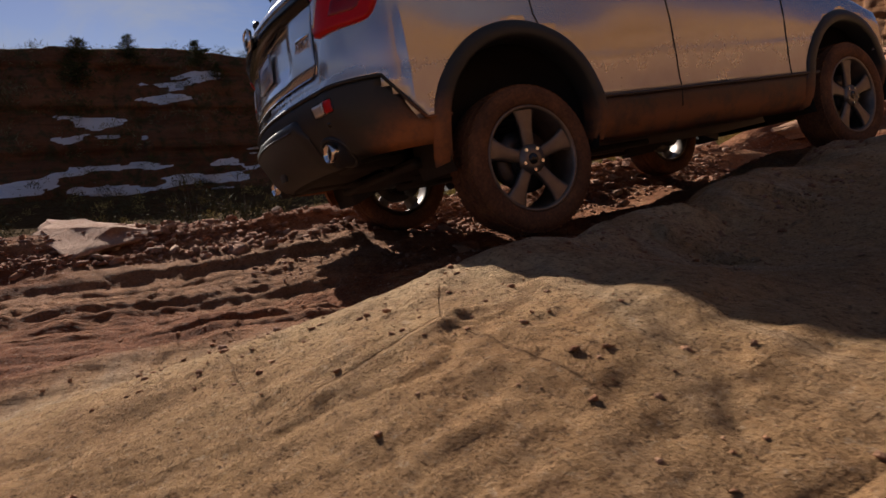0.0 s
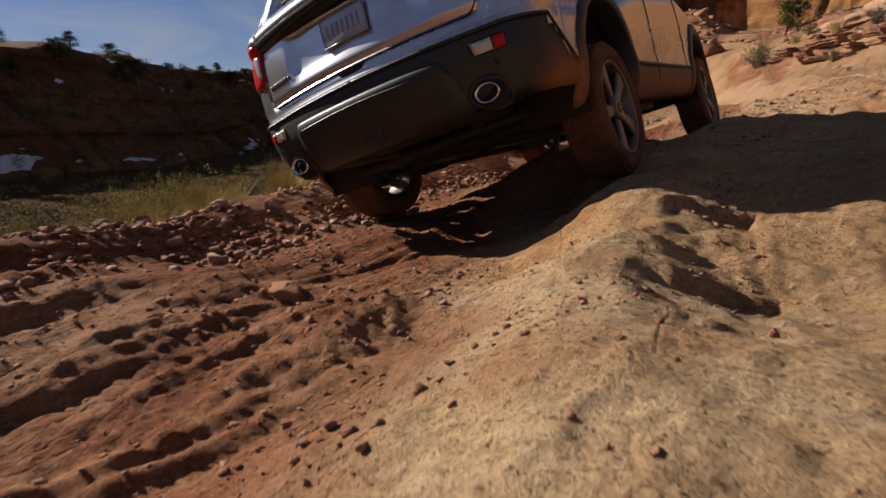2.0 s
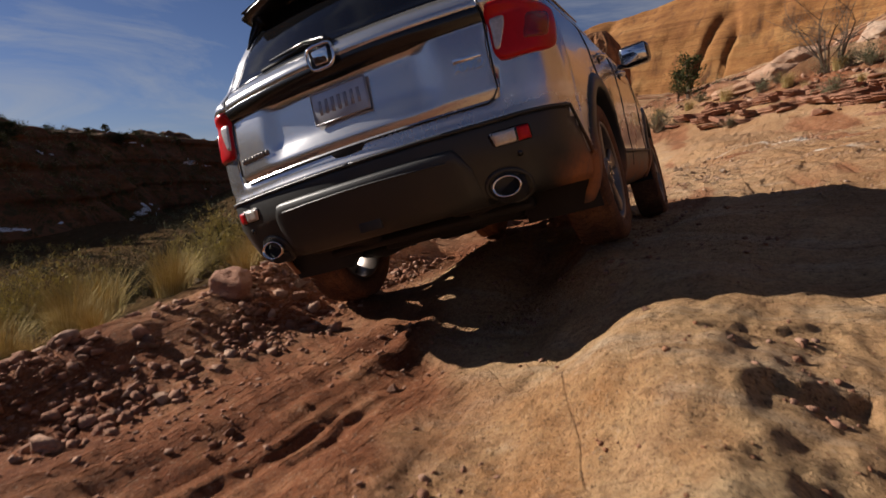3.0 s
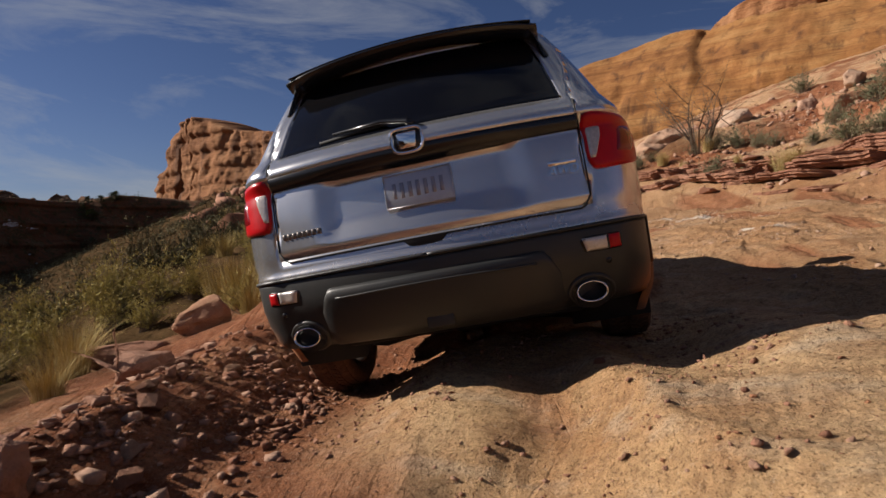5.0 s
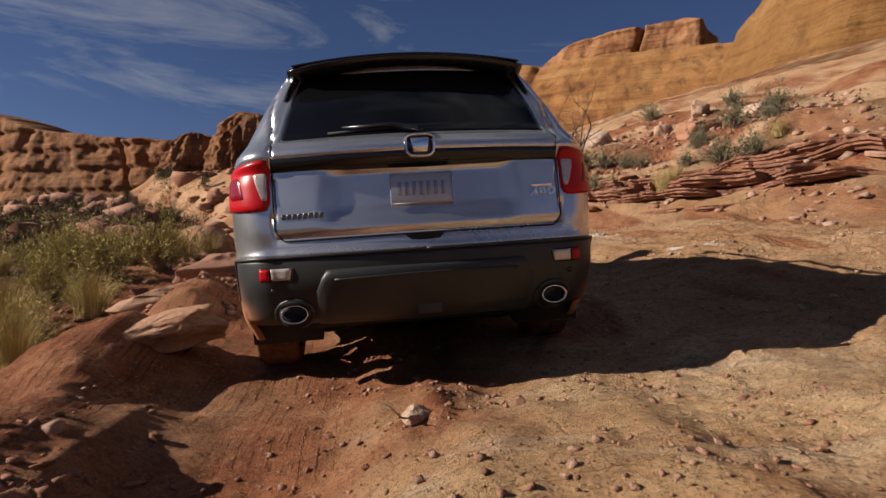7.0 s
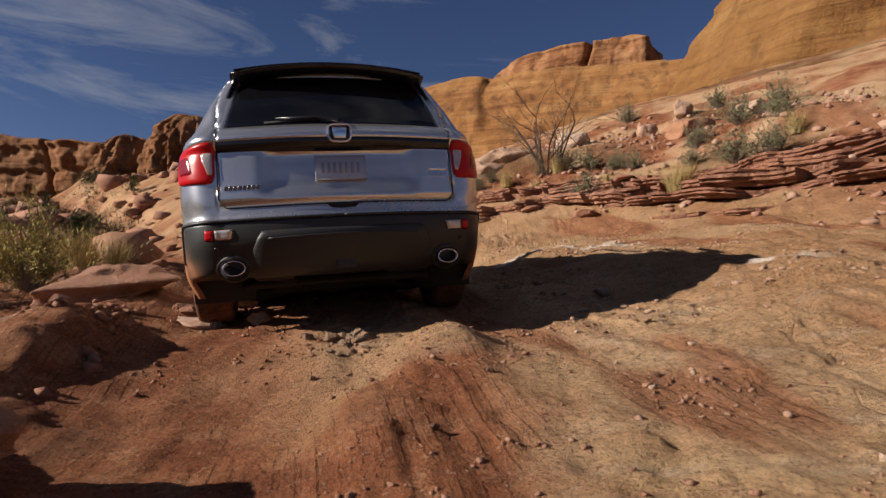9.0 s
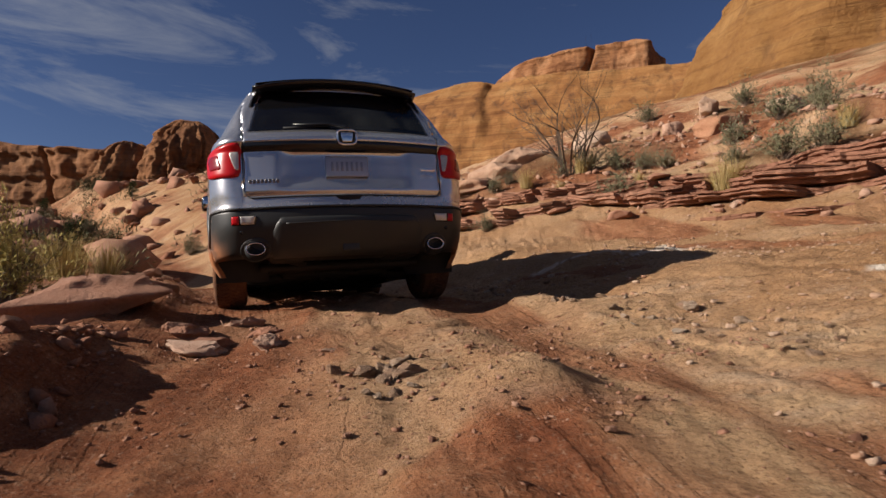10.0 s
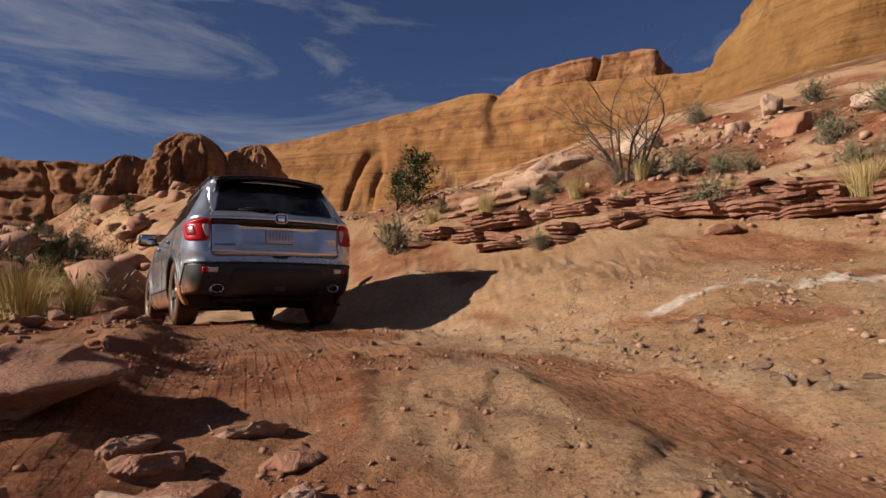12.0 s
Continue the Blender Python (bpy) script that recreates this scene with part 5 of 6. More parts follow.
def build_wheel(car, sx):
    w = new("wheel")
    w.parent = car
    # tyre
    R = WHEEL_R
    prof = [(0.268, -0.105), (0.285, -0.118), (0.325, -0.124), (0.352, -0.118), (0.366, -0.104), (R - 0.006, -0.085), (R - 0.002, -0.045), (R - 0.002, 0.045), (R - 0.006, 0.085), (0.366, 0.104), (0.352, 0.118), (0.325, 0.124), (0.285, 0.118), (0.268, 0.105)]
    bm = bm_lathe(prof, 72)
    tyre = part("tyre", bm, TYRE, w, "dusty black tyre caked with red soil")
    bm = bmesh.new()
    for k in range(60):
        a = 2 * math.pi * k / 60
        for o, hw, skew in ((-0.078, 0.020, 0.06), (-0.028, 0.019, -0.05), (0.028, 0.019, 0.05), (0.078, 0.020, -0.06)):
            vs = []
            for r in (R - 0.012, R + 0.004):
                for da, dx in ((-0.038, -hw), (0.038, -hw), (0.038, hw), (-0.038, hw)):
                    aa = a + da + skew * (dx / hw) * 0.4 + (0.05 if o > 0 else 0)
                    rr = r - (0.006 if abs(o) > 0.05 else 0)
                    vs.append(bm.verts.new((o + dx, rr * math.cos(aa), rr * math.sin(aa))))
            for f in ((4, 5, 6, 7), (0, 1, 5, 4), (1, 2, 6, 5), (2, 3, 7, 6), (3, 0, 4, 7)):
                bm.faces.new([vs[i] for i in f])
    part("tread", bm, TYRE, tyre, flat=True)
    # rim: barrel, lip and five broad spokes
    out = sx
    bm = bm_lathe([(0.270, out * 0.108), (0.262, out * 0.112), (0.250, out * 0.100), (0.244, out * 0.02), (0.240, -out * 0.10), (0.250, -out * 0.105)], 60)
    rim = part("rim", bm, RIM_MAT, w, "dusty five-spoke alloy rim")
    for k in range(5):
        bm = bmesh.new()
        secs = []
        for r, hw, xo, th in ((0.045, 0.030, 0.078, 0.03), (0.09, 0.031, 0.088, 0.03), (0.16, 0.036, 0.092, 0.028), (0.21, 0.047, 0.094, 0.026), (0.247, 0.064, 0.096, 0.02)):
            secs.append([bm.verts.new((out * x, y, r)) for x, y in ((xo - th, -hw), (xo - 0.004, -hw), (xo, -hw * 0.72), (xo + 0.002, 0), (xo, hw * 0.72), (xo - 0.004, hw), (xo - th, hw))])
        for a, b in zip(secs, secs[1:]):
            for i in range(6):
                bm.faces.new((a[i], a[i + 1], b[i + 1], b[i]))
            bm.faces.new((a[6], a[0], b[0], b[6]))
        bm.transform(Matrix.Rotation(radians(72 * k), 4, "X"))
        part("spoke", bm, RIM_MAT, rim)
        bm = bm_tube([(out * 0.088, 0.057 * math.sin(radians(72 * k + 36)), 0.057 * math.cos(radians(72 * k + 36))), (out * 0.102, 0.057 * math.sin(radians(72 * k + 36)), 0.057 * math.cos(radians(72 * k + 36)))], 0.0095, 6)
        part("lug_nut", bm, CHROME, rim, flat=True)
    part("centre_cap", bm_tube([(out * 0.05, 0, 0), (out * 0.094, 0, 0), (out * 0.099, 0, 0)], [0.078, 0.074, 0.032], 24), RIM_MAT, rim)
    part("cap_badge", bm_tube([(out * 0.098, 0, 0), (out * 0.103, 0, 0)], [0.030, 0.027], 20), GLOSS_BLACK, rim)
    part("hub", bm_tube([(out * 0.06, 0, 0), (-out * 0.11, 0, 0)], [0.075, 0.12], 20), MATT_BLACK, w)
    part("brake_disc", bm_lathe([(0.05, out * 0.02), (0.165, out * 0.02), (0.165, out * 0.0), (0.05, out * 0.0)], 40), DISC_MAT, w)
    return w


simple_bar = simple("plate_bar", (0.30, 0.30, 0.34), 0.4, 0.5)
car, car_wheels = build_car()

# ---- rocks ----
RNG = np.random.default_rng(7)


def hull_rock(seed, size, flat=0.6, n=18, cuts=0, rough=0.04):
    """An angular stone: the hull of scattered points, cut finer and roughened for the large ones."""
    rng = np.random.default_rng(seed)
    bm = bmesh.new()
    for _ in range(n):
        p = rng.normal(size=3)
        p = p / np.linalg.norm(p) * (0.82 + 0.18 * rng.random())
        p = np.sign(p) * np.abs(p) ** 0.75
        bm.verts.new((p[0] * size[0] / 2, p[1] * size[1] / 2, p[2] * size[2] / 2 * 1.0))
    res = bmesh.ops.convex_hull(bm, input=bm.verts)
    bmesh.ops.delete(bm, geom=[g for g in res["geom_interior"] if isinstance(g, bmesh.types.BMVert)], context="VERTS")
    if cuts:
        bmesh.ops.bevel(bm, geom=bm.edges[:], offset=min(size) * 0.05, segments=2, affect="EDGES", profile=0.6)
        bmesh.ops.triangulate(bm, faces=bm.faces)
        bmesh.ops.subdivide_edges(bm, edges=bm.edges, cuts=cuts, use_grid_fill=True)
        for v in bm.verts:
            s = 2.2 / max(size)
            d = noise.fractal(v.co * s + Vector((seed, 0, 0)), 0.65, 2.0, 5)
            lay = math.sin((v.co.z / size[2]) * 16 + 2 * noise.noise(v.co * s * 0.7)) * 0.35
            out = Vector((v.co.x, v.co.y, v.co.z * 0.3))
            if out.length > 1e-5:
                v.co += out.normalized() * (d + lay) * rough * max(size)
    return bm


def rock(name, seed, place, size, turn, label, mat, category="rock", cuts=4, tilt=(0, 0), sink=0.25, rough=0.055, group=""):
    bm = hull_rock(seed, size, cuts=cuts, rough=rough)
    me = bpy.data.meshes.new(name)
    bmesh.ops.recalc_face_normals(bm, faces=bm.faces)
    bm.to_mesh(me)
    bm.free()
    me.materials.append(mat)
    if cuts:
        me.polygons.foreach_set("use_smooth", np.ones(len(me.polygons), dtype=bool))
    ob = new(name, me)
    z = float(height(place[0], place[1])) + size[2] * (0.5 - sink)
    ob.matrix_basis = pose(place[0], place[1], z, tilt[0], tilt[1], turn)
    return tagged(ob, label, category, group)


rock("boulder", 3, (-7.1, 10.1), (1.25, 0.70, 0.36), 40, "dark red sandstone block beside the trail", ROCK_RED, sink=0.3, tilt=(4, -8))
rock("flat_slab", 5, (-7.05, 8.55), (0.95, 0.55, 0.2), 35, "tilted tan sandstone slab on the bank", ROCK_TAN, tilt=(6, -14), sink=0.2)
rock("flat_slab", 8, (-5.25, -0.95), (1.9, 1.1, 0.24), 12, "flat rock slab on the bank", ROCK_RED, sink=0.3)
rock("boulder", 11, (-5.95, 6.72), (0.92, 0.52, 0.27), 28, "long tan sandstone boulder half buried in soil", ROCK_TAN, sink=0.35, tilt=(5, -10), rough=0.07)
rock("boulder", 27, (1.75, 20.75), (0.75, 0.6, 0.7), 30, "upright tan boulder on the scree slope", ROCK_TAN)
rock("boulder", 29, (0.45, 19.6), (0.5, 0.5, 0.45), 10, "red boulder on the scree slope", ROCK_RED)
rock("boulder", 31, (-7.75, 7.0), (0.7, 0.4, 0.45), 50, "slanting tan boulder among dry grass", ROCK_TAN, tilt=(10, -25))
rock("boulder", 33, (-7.9, 6.1), (1.1, 0.7, 0.4), 30, "orange sandstone outcrop among dry grass", ROCK_RED, tilt=(0, -12), sink=0.4)
rock("boulder", 35, (-5.15, 3.05), (0.36, 0.28, 0.24), 15, "grey-red boulder on the stony bank", ROCK_RED)
rock("boulder", 36, (-6.0, 4.5), (0.42, 0.34, 0.30), 70, "grey-red boulder on the stony bank", ROCK_RED)
rock("loose_stone", 37, (-3.46, 1.40), (0.26, 0.18, 0.09), 10, "flat pale stone lying on the tracks", ROCK_TAN, "stone", cuts=2, group="stones on the trail")
rock("loose_stone", 38, (-4.25, 5.61), (0.14, 0.11, 0.10), 40, "pale pointed stone in the trail", ROCK_TAN, "stone", cuts=2, group="stones on the trail")

for k, (dx, dy, l, lift) in enumerate(((0, 0, 0.75, 0.0), (0.05, 0.10, 0.6, 0.05), (0.35, 0.35, 0.55, 0.0), (-0.3, 0.45, 0.6, 0.02), (0.1, 0.6, 0.5, 0.04), (-0.1, 0.25, 0.42, 0.10), (0.45, 0.0, 0.4, 0.0))):
    ob = rock("flat_stone", 300 + k, (-6.15 + dx, 9.45 + dy), (l * 0.62, l * 0.42, 0.13), -20 + 47 * k, "thin red rock plate stepped across the trail", ROCK_RED, "stone", cuts=3, tilt=(6 * math.sin(2.1 * k), 7 * math.cos(1.7 * k)), sink=0.55, rough=0.10, group="rock plates in the trail")
    ob.matrix_basis = Matrix.Translation((0, 0, 0.4 * lift)) @ ob.matrix_basis

# ledges of thin red layers along the hillside
def rock_ledge(up, a0, a1, thick, reach, seed):
    """A layer of rock that juts from the hill: up is its distance up the fall line, a0 to a1 its run along the contour."""
    a = np.linspace(a0, a1, int((a1 - a0) / 0.05))
    ends = smooth(0, 0.5, a - a0) * smooth(0, 0.5, a1 - a)
    blocky = vnoise(np.floor(a * 2.3 + 0.5 * vnoise(a * 3, a * 0, seed)) * 1.7, a * 0, seed + 1)
    jut = ends * (reach + 0.18 * blocky + 0.12 * fbm(a * 1.2, a * 0, 3, seed + 2)) + 0.03 * fbm(a * 7, a * 0, 3, seed + 3)
    mid = up + 0.22 * fbm(a * 0.5, a * 0, 2, seed + 4)
    top = height((mid + a) / math.sqrt(2), (mid - a) / math.sqrt(2), False) + 0.06 + 0.02 * fbm(a * 2, a * 0, 2, seed + 5)
    profile = ((0.55, -0.03), (0.20, 0.0), (-1.0, -0.005), (-1.03, -0.30), (-0.93, -0.34), (-0.96, -0.62), (-0.80, -0.66), (-0.74, -1.0), (0.5, -1.1))
    V, D = [], []
    for k, (out, dz) in enumerate(profile):
        n1 = 0.012 * fbm(a * 9, a * 0 + k, 2, seed + 6)
        V.append(mid + (out * 0.6 if out > 0 else jut * out) + n1)
        D.append(top + (dz * thick if k > 2 else dz) + 0.5 * n1)
    V, D = np.array(V), np.array(D)
    me = grid_mesh("rock_ledge", (V + a[None, :]) / math.sqrt(2), (V - a[None, :]) / math.sqrt(2), D, LEDGE_RED)
    me.polygons.foreach_set("use_smooth", np.zeros(len(me.polygons), dtype=bool))
    me.flip_normals()
    return tagged(new("rock_ledge", me), "thin overhanging red sandstone ledge on the hillside", "ledge", "red rock ledges")


for k, (up, a0, a1, thick, reach) in enumerate(((8.95, -16.6, -13.6, 0.13, 0.30), (9.15, -14.6, -10.9, 0.15, 0.34), (9.0, -11.6, -7.4, 0.12, 0.28), (9.45, -17.6, -14.4, 0.16, 0.30), (9.5, -15.2, -11.6, 0.12, 0.28), (9.42, -12.2, -8.2, 0.16, 0.34), (9.8, -17.0, -13.2, 0.13, 0.26), (9.75, -13.4, -9.4, 0.14, 0.30), (9.7, -9.8, -6.2, 0.16, 0.32), (10.15, -15.4, -12.4, 0.12, 0.24), (10.1, -11.8, -7.0, 0.15, 0.28), (8.6, -15.6, -14.2, 0.09, 0.22), (8.55, -10.6, -9.0, 0.08, 0.2))):
    rock_ledge(up, a0, a1, thick, reach, 700 + 11 * k)
for k in range(16):
    vv, along = 8.6 + 1.6 * RNG.random(), -17.5 + 11 * RNG.random()
    rock("fallen_plate", 200 + k, ((vv + along) / math.sqrt(2), (vv - along) / math.sqrt(2)), (0.3 + 0.4 * RNG.random(), 0.25 + 0.2 * RNG.random(), 0.09 + 0.06 * RNG.random()), -45 + 40 * RNG.normal(), "broken plate of red sandstone below a ledge", ROCK_RED, "stone", cuts=2, tilt=(8 * RNG.normal(), 8 * RNG.normal()), sink=0.3, rough=0.03, group="fallen plates")
for k, (x, y, l) in enumerate(((-4.3, 19.6, 1.8), (-3.6, 19.9, 1.5), (-3.0, 20.2, 1.7), (-4.8, 20.6, 1.3), (0.9, 18.2, 1.2), (-1.2, 20.6, 1.3), (2.6, 18.6, 1.6))):
    rock("outcrop", 260 + k, (x, y), (l, 0.9, 0.5 + 0.1 * (k % 3)), -30 + 12 * k, "pale tilted sandstone outcrop on the hillside", ROCK_TAN, tilt=(8, -12), sink=0.35)

# loose stones that can be told apart
STONES = []
for k in range(9):
    bm = hull_rock(400 + k, (1.0, 0.75 + 0.05 * (k % 3), 0.5 + 0.05 * (k % 4)), cuts=1 if k < 5 else 0, n=16, rough=0.02)
    me = bpy.data.meshes.new("loose_stone")
    bmesh.ops.recalc_face_normals(bm, faces=bm.faces)
    bm.to_mesh(me)
    bm.free()
    me.materials.append(ROCK_TAN if k % 3 == 0 else ROCK_RED)
    STONES.append(me)
PALE_STONES = []
for me in STONES:
    pale = me.copy()
    pale.materials[0] = ROCK_PALE
    PALE_STONES.append(pale)


def scatter_stones(n, where, lo, hi, label, group, wheel_gap=0.0, shapes=STONES):
    made = 0
    while made < n:
        x, y = where()
        if wheel_gap and any(abs(x - np.interp(y, wy, wx)) < wheel_gap for (wx, wy), _, _ in WHEEL_LINES):
            continue
        s = lo * (hi / lo) ** (RNG.random() ** 1.8)
        ob = new("loose_stone", shapes[RNG.integers(len(shapes))])
        ob.matrix_basis = pose(x, y, float(height(x, y)) + 0.12 * s, 14 * RNG.normal(), 14 * RNG.normal(), 360 * RNG.random()) @ Matrix.Diagonal((s, s, s, 1))
        tagged(ob, label, "stone", group)
        made += 1


def by_trail(y0, y1, u0, u1):
    def pick():
        y = y0 + (y1 - y0) * RNG.random()
        return float(trail_x(y)) + u0 + (u1 - u0) * RNG.random(), y
    return pick


def round_about(x, y, rx, ry):
    return lambda: (x + rx * RNG.normal(), y + ry * RNG.normal())


scatter_stones(110, by_trail(-0.5, 6.2, -2.2, -1.15), 0.05, 0.17, "reddish stone on the rubbly bank", "stones on the bank", 0.28)
scatter_stones(45, by_trail(8.0, 16.0, -3.4, -1.3), 0.07, 0.34, "reddish stone in the rubble beside the trail", "stones beside the trail", 0.35)
scatter_stones(16, round_about(-4.95, 8.75, 0.13, 0.18), 0.05, 0.15, "pale stone in a small pile on the trail", "pile of stones", 0.0, PALE_STONES)
scatter_stones(70, by_trail(8.2, 13.2, 1.4, 2.1), 0.04, 0.14, "pale stone in a line of rubble across the rock", "line of rubble", 0.0, PALE_STONES)
scatter_stones(30, by_trail(1.5, 15.0, -1.0, 1.4), 0.04, 0.12, "small stone lying on the trail", "stones on the trail", 0.2)


# ---- gravel ----
def joined_stones(name, xs, ys, sizes, mat, label, seed, flat=0.6):
    rng = np.random.default_rng(seed)
    shapes = []
    for k in range(8):
        bm = hull_rock(600 + k, (1, 0.78, 0.28 + 0.06 * k), n=11)
        bmesh.ops.triangulate(bm, faces=bm.faces)
        bm.verts.ensure_lookup_table()
        bm.verts.index_update()
        shapes.append((np.array([v.co[:] for v in bm.verts]), np.array([[v.index for v in f.verts] for f in bm.faces])))
        bm.free()
    zs = height(xs, ys)
    vs, fs, base = [], [], 0
    for x, y, z, s in zip(xs, ys, zs, sizes):
        v, f = shapes[rng.integers(8)]
        a, b = rng.random() * 6.283, 0.5 * rng.normal()
        ca, sa, cb, sb = math.cos(a), math.sin(a), math.cos(b), math.sin(b)
        rot = np.array([[ca, -sa, 0], [sa, ca, 0], [0, 0, 1]]) @ np.array([[1, 0, 0], [0, cb, -sb], [0, sb, cb]])
        vs.append(v @ rot.T * s + (x, y, z + 0.10 * s))
        fs.append(f + base)
        base += len(v)
    V, F = np.concatenate(vs), np.concatenate(fs)
    me = bpy.data.meshes.new(name)
    me.vertices.add(len(V))
    me.vertices.foreach_set("co", V.astype(np.float32).ravel())
    me.loops.add(F.size)
    me.loops.foreach_set("vertex_index", F.astype(np.int32).ravel())
    me.polygons.add(len(F))
    me.polygons.foreach_set("loop_start", np.arange(0, F.size, 3, dtype=np.int32))
    me.polygons.foreach_set("loop_total", np.full(len(F), 3, dtype=np.int32))
    me.update(calc_edges=True)
    me.materials.append(mat)
    return tagged(new(name, me), label, "gravel", kind="stuff")


def pick_many(n, y0, y1, u0, u1, seed, clump=0.0):
    rng = np.random.default_rng(seed)
    y = y0 + (y1 - y0) * rng.random(n * 3)
    x = trail_x(y) + u0 + (u1 - u0) * rng.random(n * 3)
    keep = vnoise(x * 1.7, y * 1.7, seed) + 0.5 * vnoise(x * 5, y * 5, seed + 1) > clump + 0.6 * rng.normal(size=n * 3) * 0.5
    return x[keep][:n], y[keep][:n]


def stone_sizes(n, lo, hi, seed):
    return lo * (hi / lo) ** (np.random.default_rng(seed).random(n) ** 2.6)


x, y = pick_many(5200, -1.5, 5.4, -2.3, -0.85, 81, 0.0)
joined_stones("bank_gravel", x, y, stone_sizes(len(x), 0.014, 0.11, 82), ROCK_RED, "red stony gravel along the bank", 83)
x, y = pick_many(550, -0.8, 5.4, -2.3, -0.75, 181, -0.2)
joined_stones("bank_rubble", x, y, stone_sizes(len(x), 0.045, 0.15, 182), ROCK_RED, "angular red rubble along the bank", 183)
x, y = pick_many(9500, 0.0, 15.0, -1.6, 1.7, 84, 0.1)
joined_stones("trail_gravel", x, y, stone_sizes(len(x), 0.008, 0.05, 85), ROCK_RED, "fine red gravel scattered over the trail", 86)
x, y = pick_many(2600, 7.5, 17.0, -4.5, -1.4, 87, 0.0)
joined_stones("rubble", x, y, stone_sizes(len(x), 0.016, 0.13, 88), ROCK_RED, "red rubble and gravel beside the trail", 89)
x, y = pick_many(2200, 6.5, 14.0, 1.0, 5.0, 90, 0.35)
joined_stones("slope_gravel", x, y, stone_sizes(len(x), 0.012, 0.07, 91), ROCK_TAN, "pale gravel lying on the slickrock", 92)
x, y = pick_many(3000, 10.0, 24.0, 5.2, 14.0, 93, 0.0)
joined_stones("scree", x, y, stone_sizes(len(x), 0.03, 0.28, 94), ROCK_RED, "loose red scree on the hillside", 95)
x, y = pick_many(3600, -1.2, 5.5, 0.4, 4.0, 96, 0.2)
joined_stones("slab_grit", x, y, stone_sizes(len(x), 0.004, 0.030, 97), ROCK_TAN, "small chips of stone on the rock slab", 98)
rb = np.random.default_rng(99)
pts = [from_view(-46 + 32 * rb.random(), 14 + 40 * rb.random()) for _ in range(420)]
joined_stones("boulder_field", np.array([p[0] for p in pts]), np.array([p[1] for p in pts]), stone_sizes(420, 0.3, 2.2, 100), ROCK_RED, "dark boulders on the rubble slope below the cliff", 101)

# ---- plants ----
def leaf_material(name, a, b, c):
    m = Nodes(name)
    n = m.noise(4, 4, 0.6)
    col = m.ramp(m.math("ADD", m.math("MULTIPLY", m.island(), 0.65), m.math("MULTIPLY", n, 0.35)), [(0.15, a), (0.5, b), (0.85, c)])
    col = m.mix(m.math("MULTIPLY", m.random(), 0.35), col, m.mix(0.5, col, (0.22, 0.17, 0.08)))
    return m.set(Base_Color=col, Roughness=0.9, Specular_IOR_Level=0.05, Subsurface_Weight=0.0)


SAGE = leaf_material("sage_leaves", (0.10, 0.11, 0.06), (0.17, 0.17, 0.10), (0.26, 0.24, 0.15))
# the sage leaves again, with the shade of the wash put into their colour
SHADED_SAGE = leaf_material("shaded_sage_leaves", (0.04, 0.042, 0.022), (0.07, 0.068, 0.035), (0.12, 0.105, 0.055))
RABBIT = leaf_material("rabbitbrush_leaves", (0.24, 0.20, 0.065), (0.40, 0.33, 0.11), (0.58, 0.48, 0.19))
STRAW = leaf_material("dry_grass", (0.26, 0.18, 0.06), (0.42, 0.31, 0.12), (0.55, 0.44, 0.22))
JUNIPER = leaf_material("juniper_leaves", (0.025, 0.035, 0.015), (0.045, 0.06, 0.022), (0.08, 0.09, 0.035))
TWIG = simple("grey_twig", (0.22, 0.16, 0.11), 0.9, 0, 60, 0.5, 0.3, 0.003)
DARKTWIG = simple("brown_twig", (0.13, 0.09, 0.06), 0.9, 0, 60, 0.5, 0.3, 0.003)


def mesh_of(name, V, F, mat):
    me = bpy.data.meshes.new(name)
    me.from_pydata(V, [], F)
    me.materials.append(mat)
    return me


def prism(V, F, a, b, ra, rb):
    d = (b - a).normalized()
    s = d.orthogonal().normalized()
    t = d.cross(s)
    i = len(V)
    for p, r in ((a, ra), (b, rb)):
        for k in range(3):
            q = 2 * math.pi * k / 3
            V.append(p + s * (r * math.cos(q)) + t * (r * math.sin(q)))
    for k in range(3):
        F.append((i + k, i + (k + 1) % 3, i + 3 + (k + 1) % 3, i + 3 + k))


def leaf(V, F, p, d, l, w, rng):
    s = Vector(rng.normal(size=3)).cross(d).normalized() * w
    i = len(V)
    V.extend([p, p + d * (l * 0.5) + s, p + d * l, p + d * (l * 0.5) - s])
    F.append((i, i + 1, i + 2, i + 3))


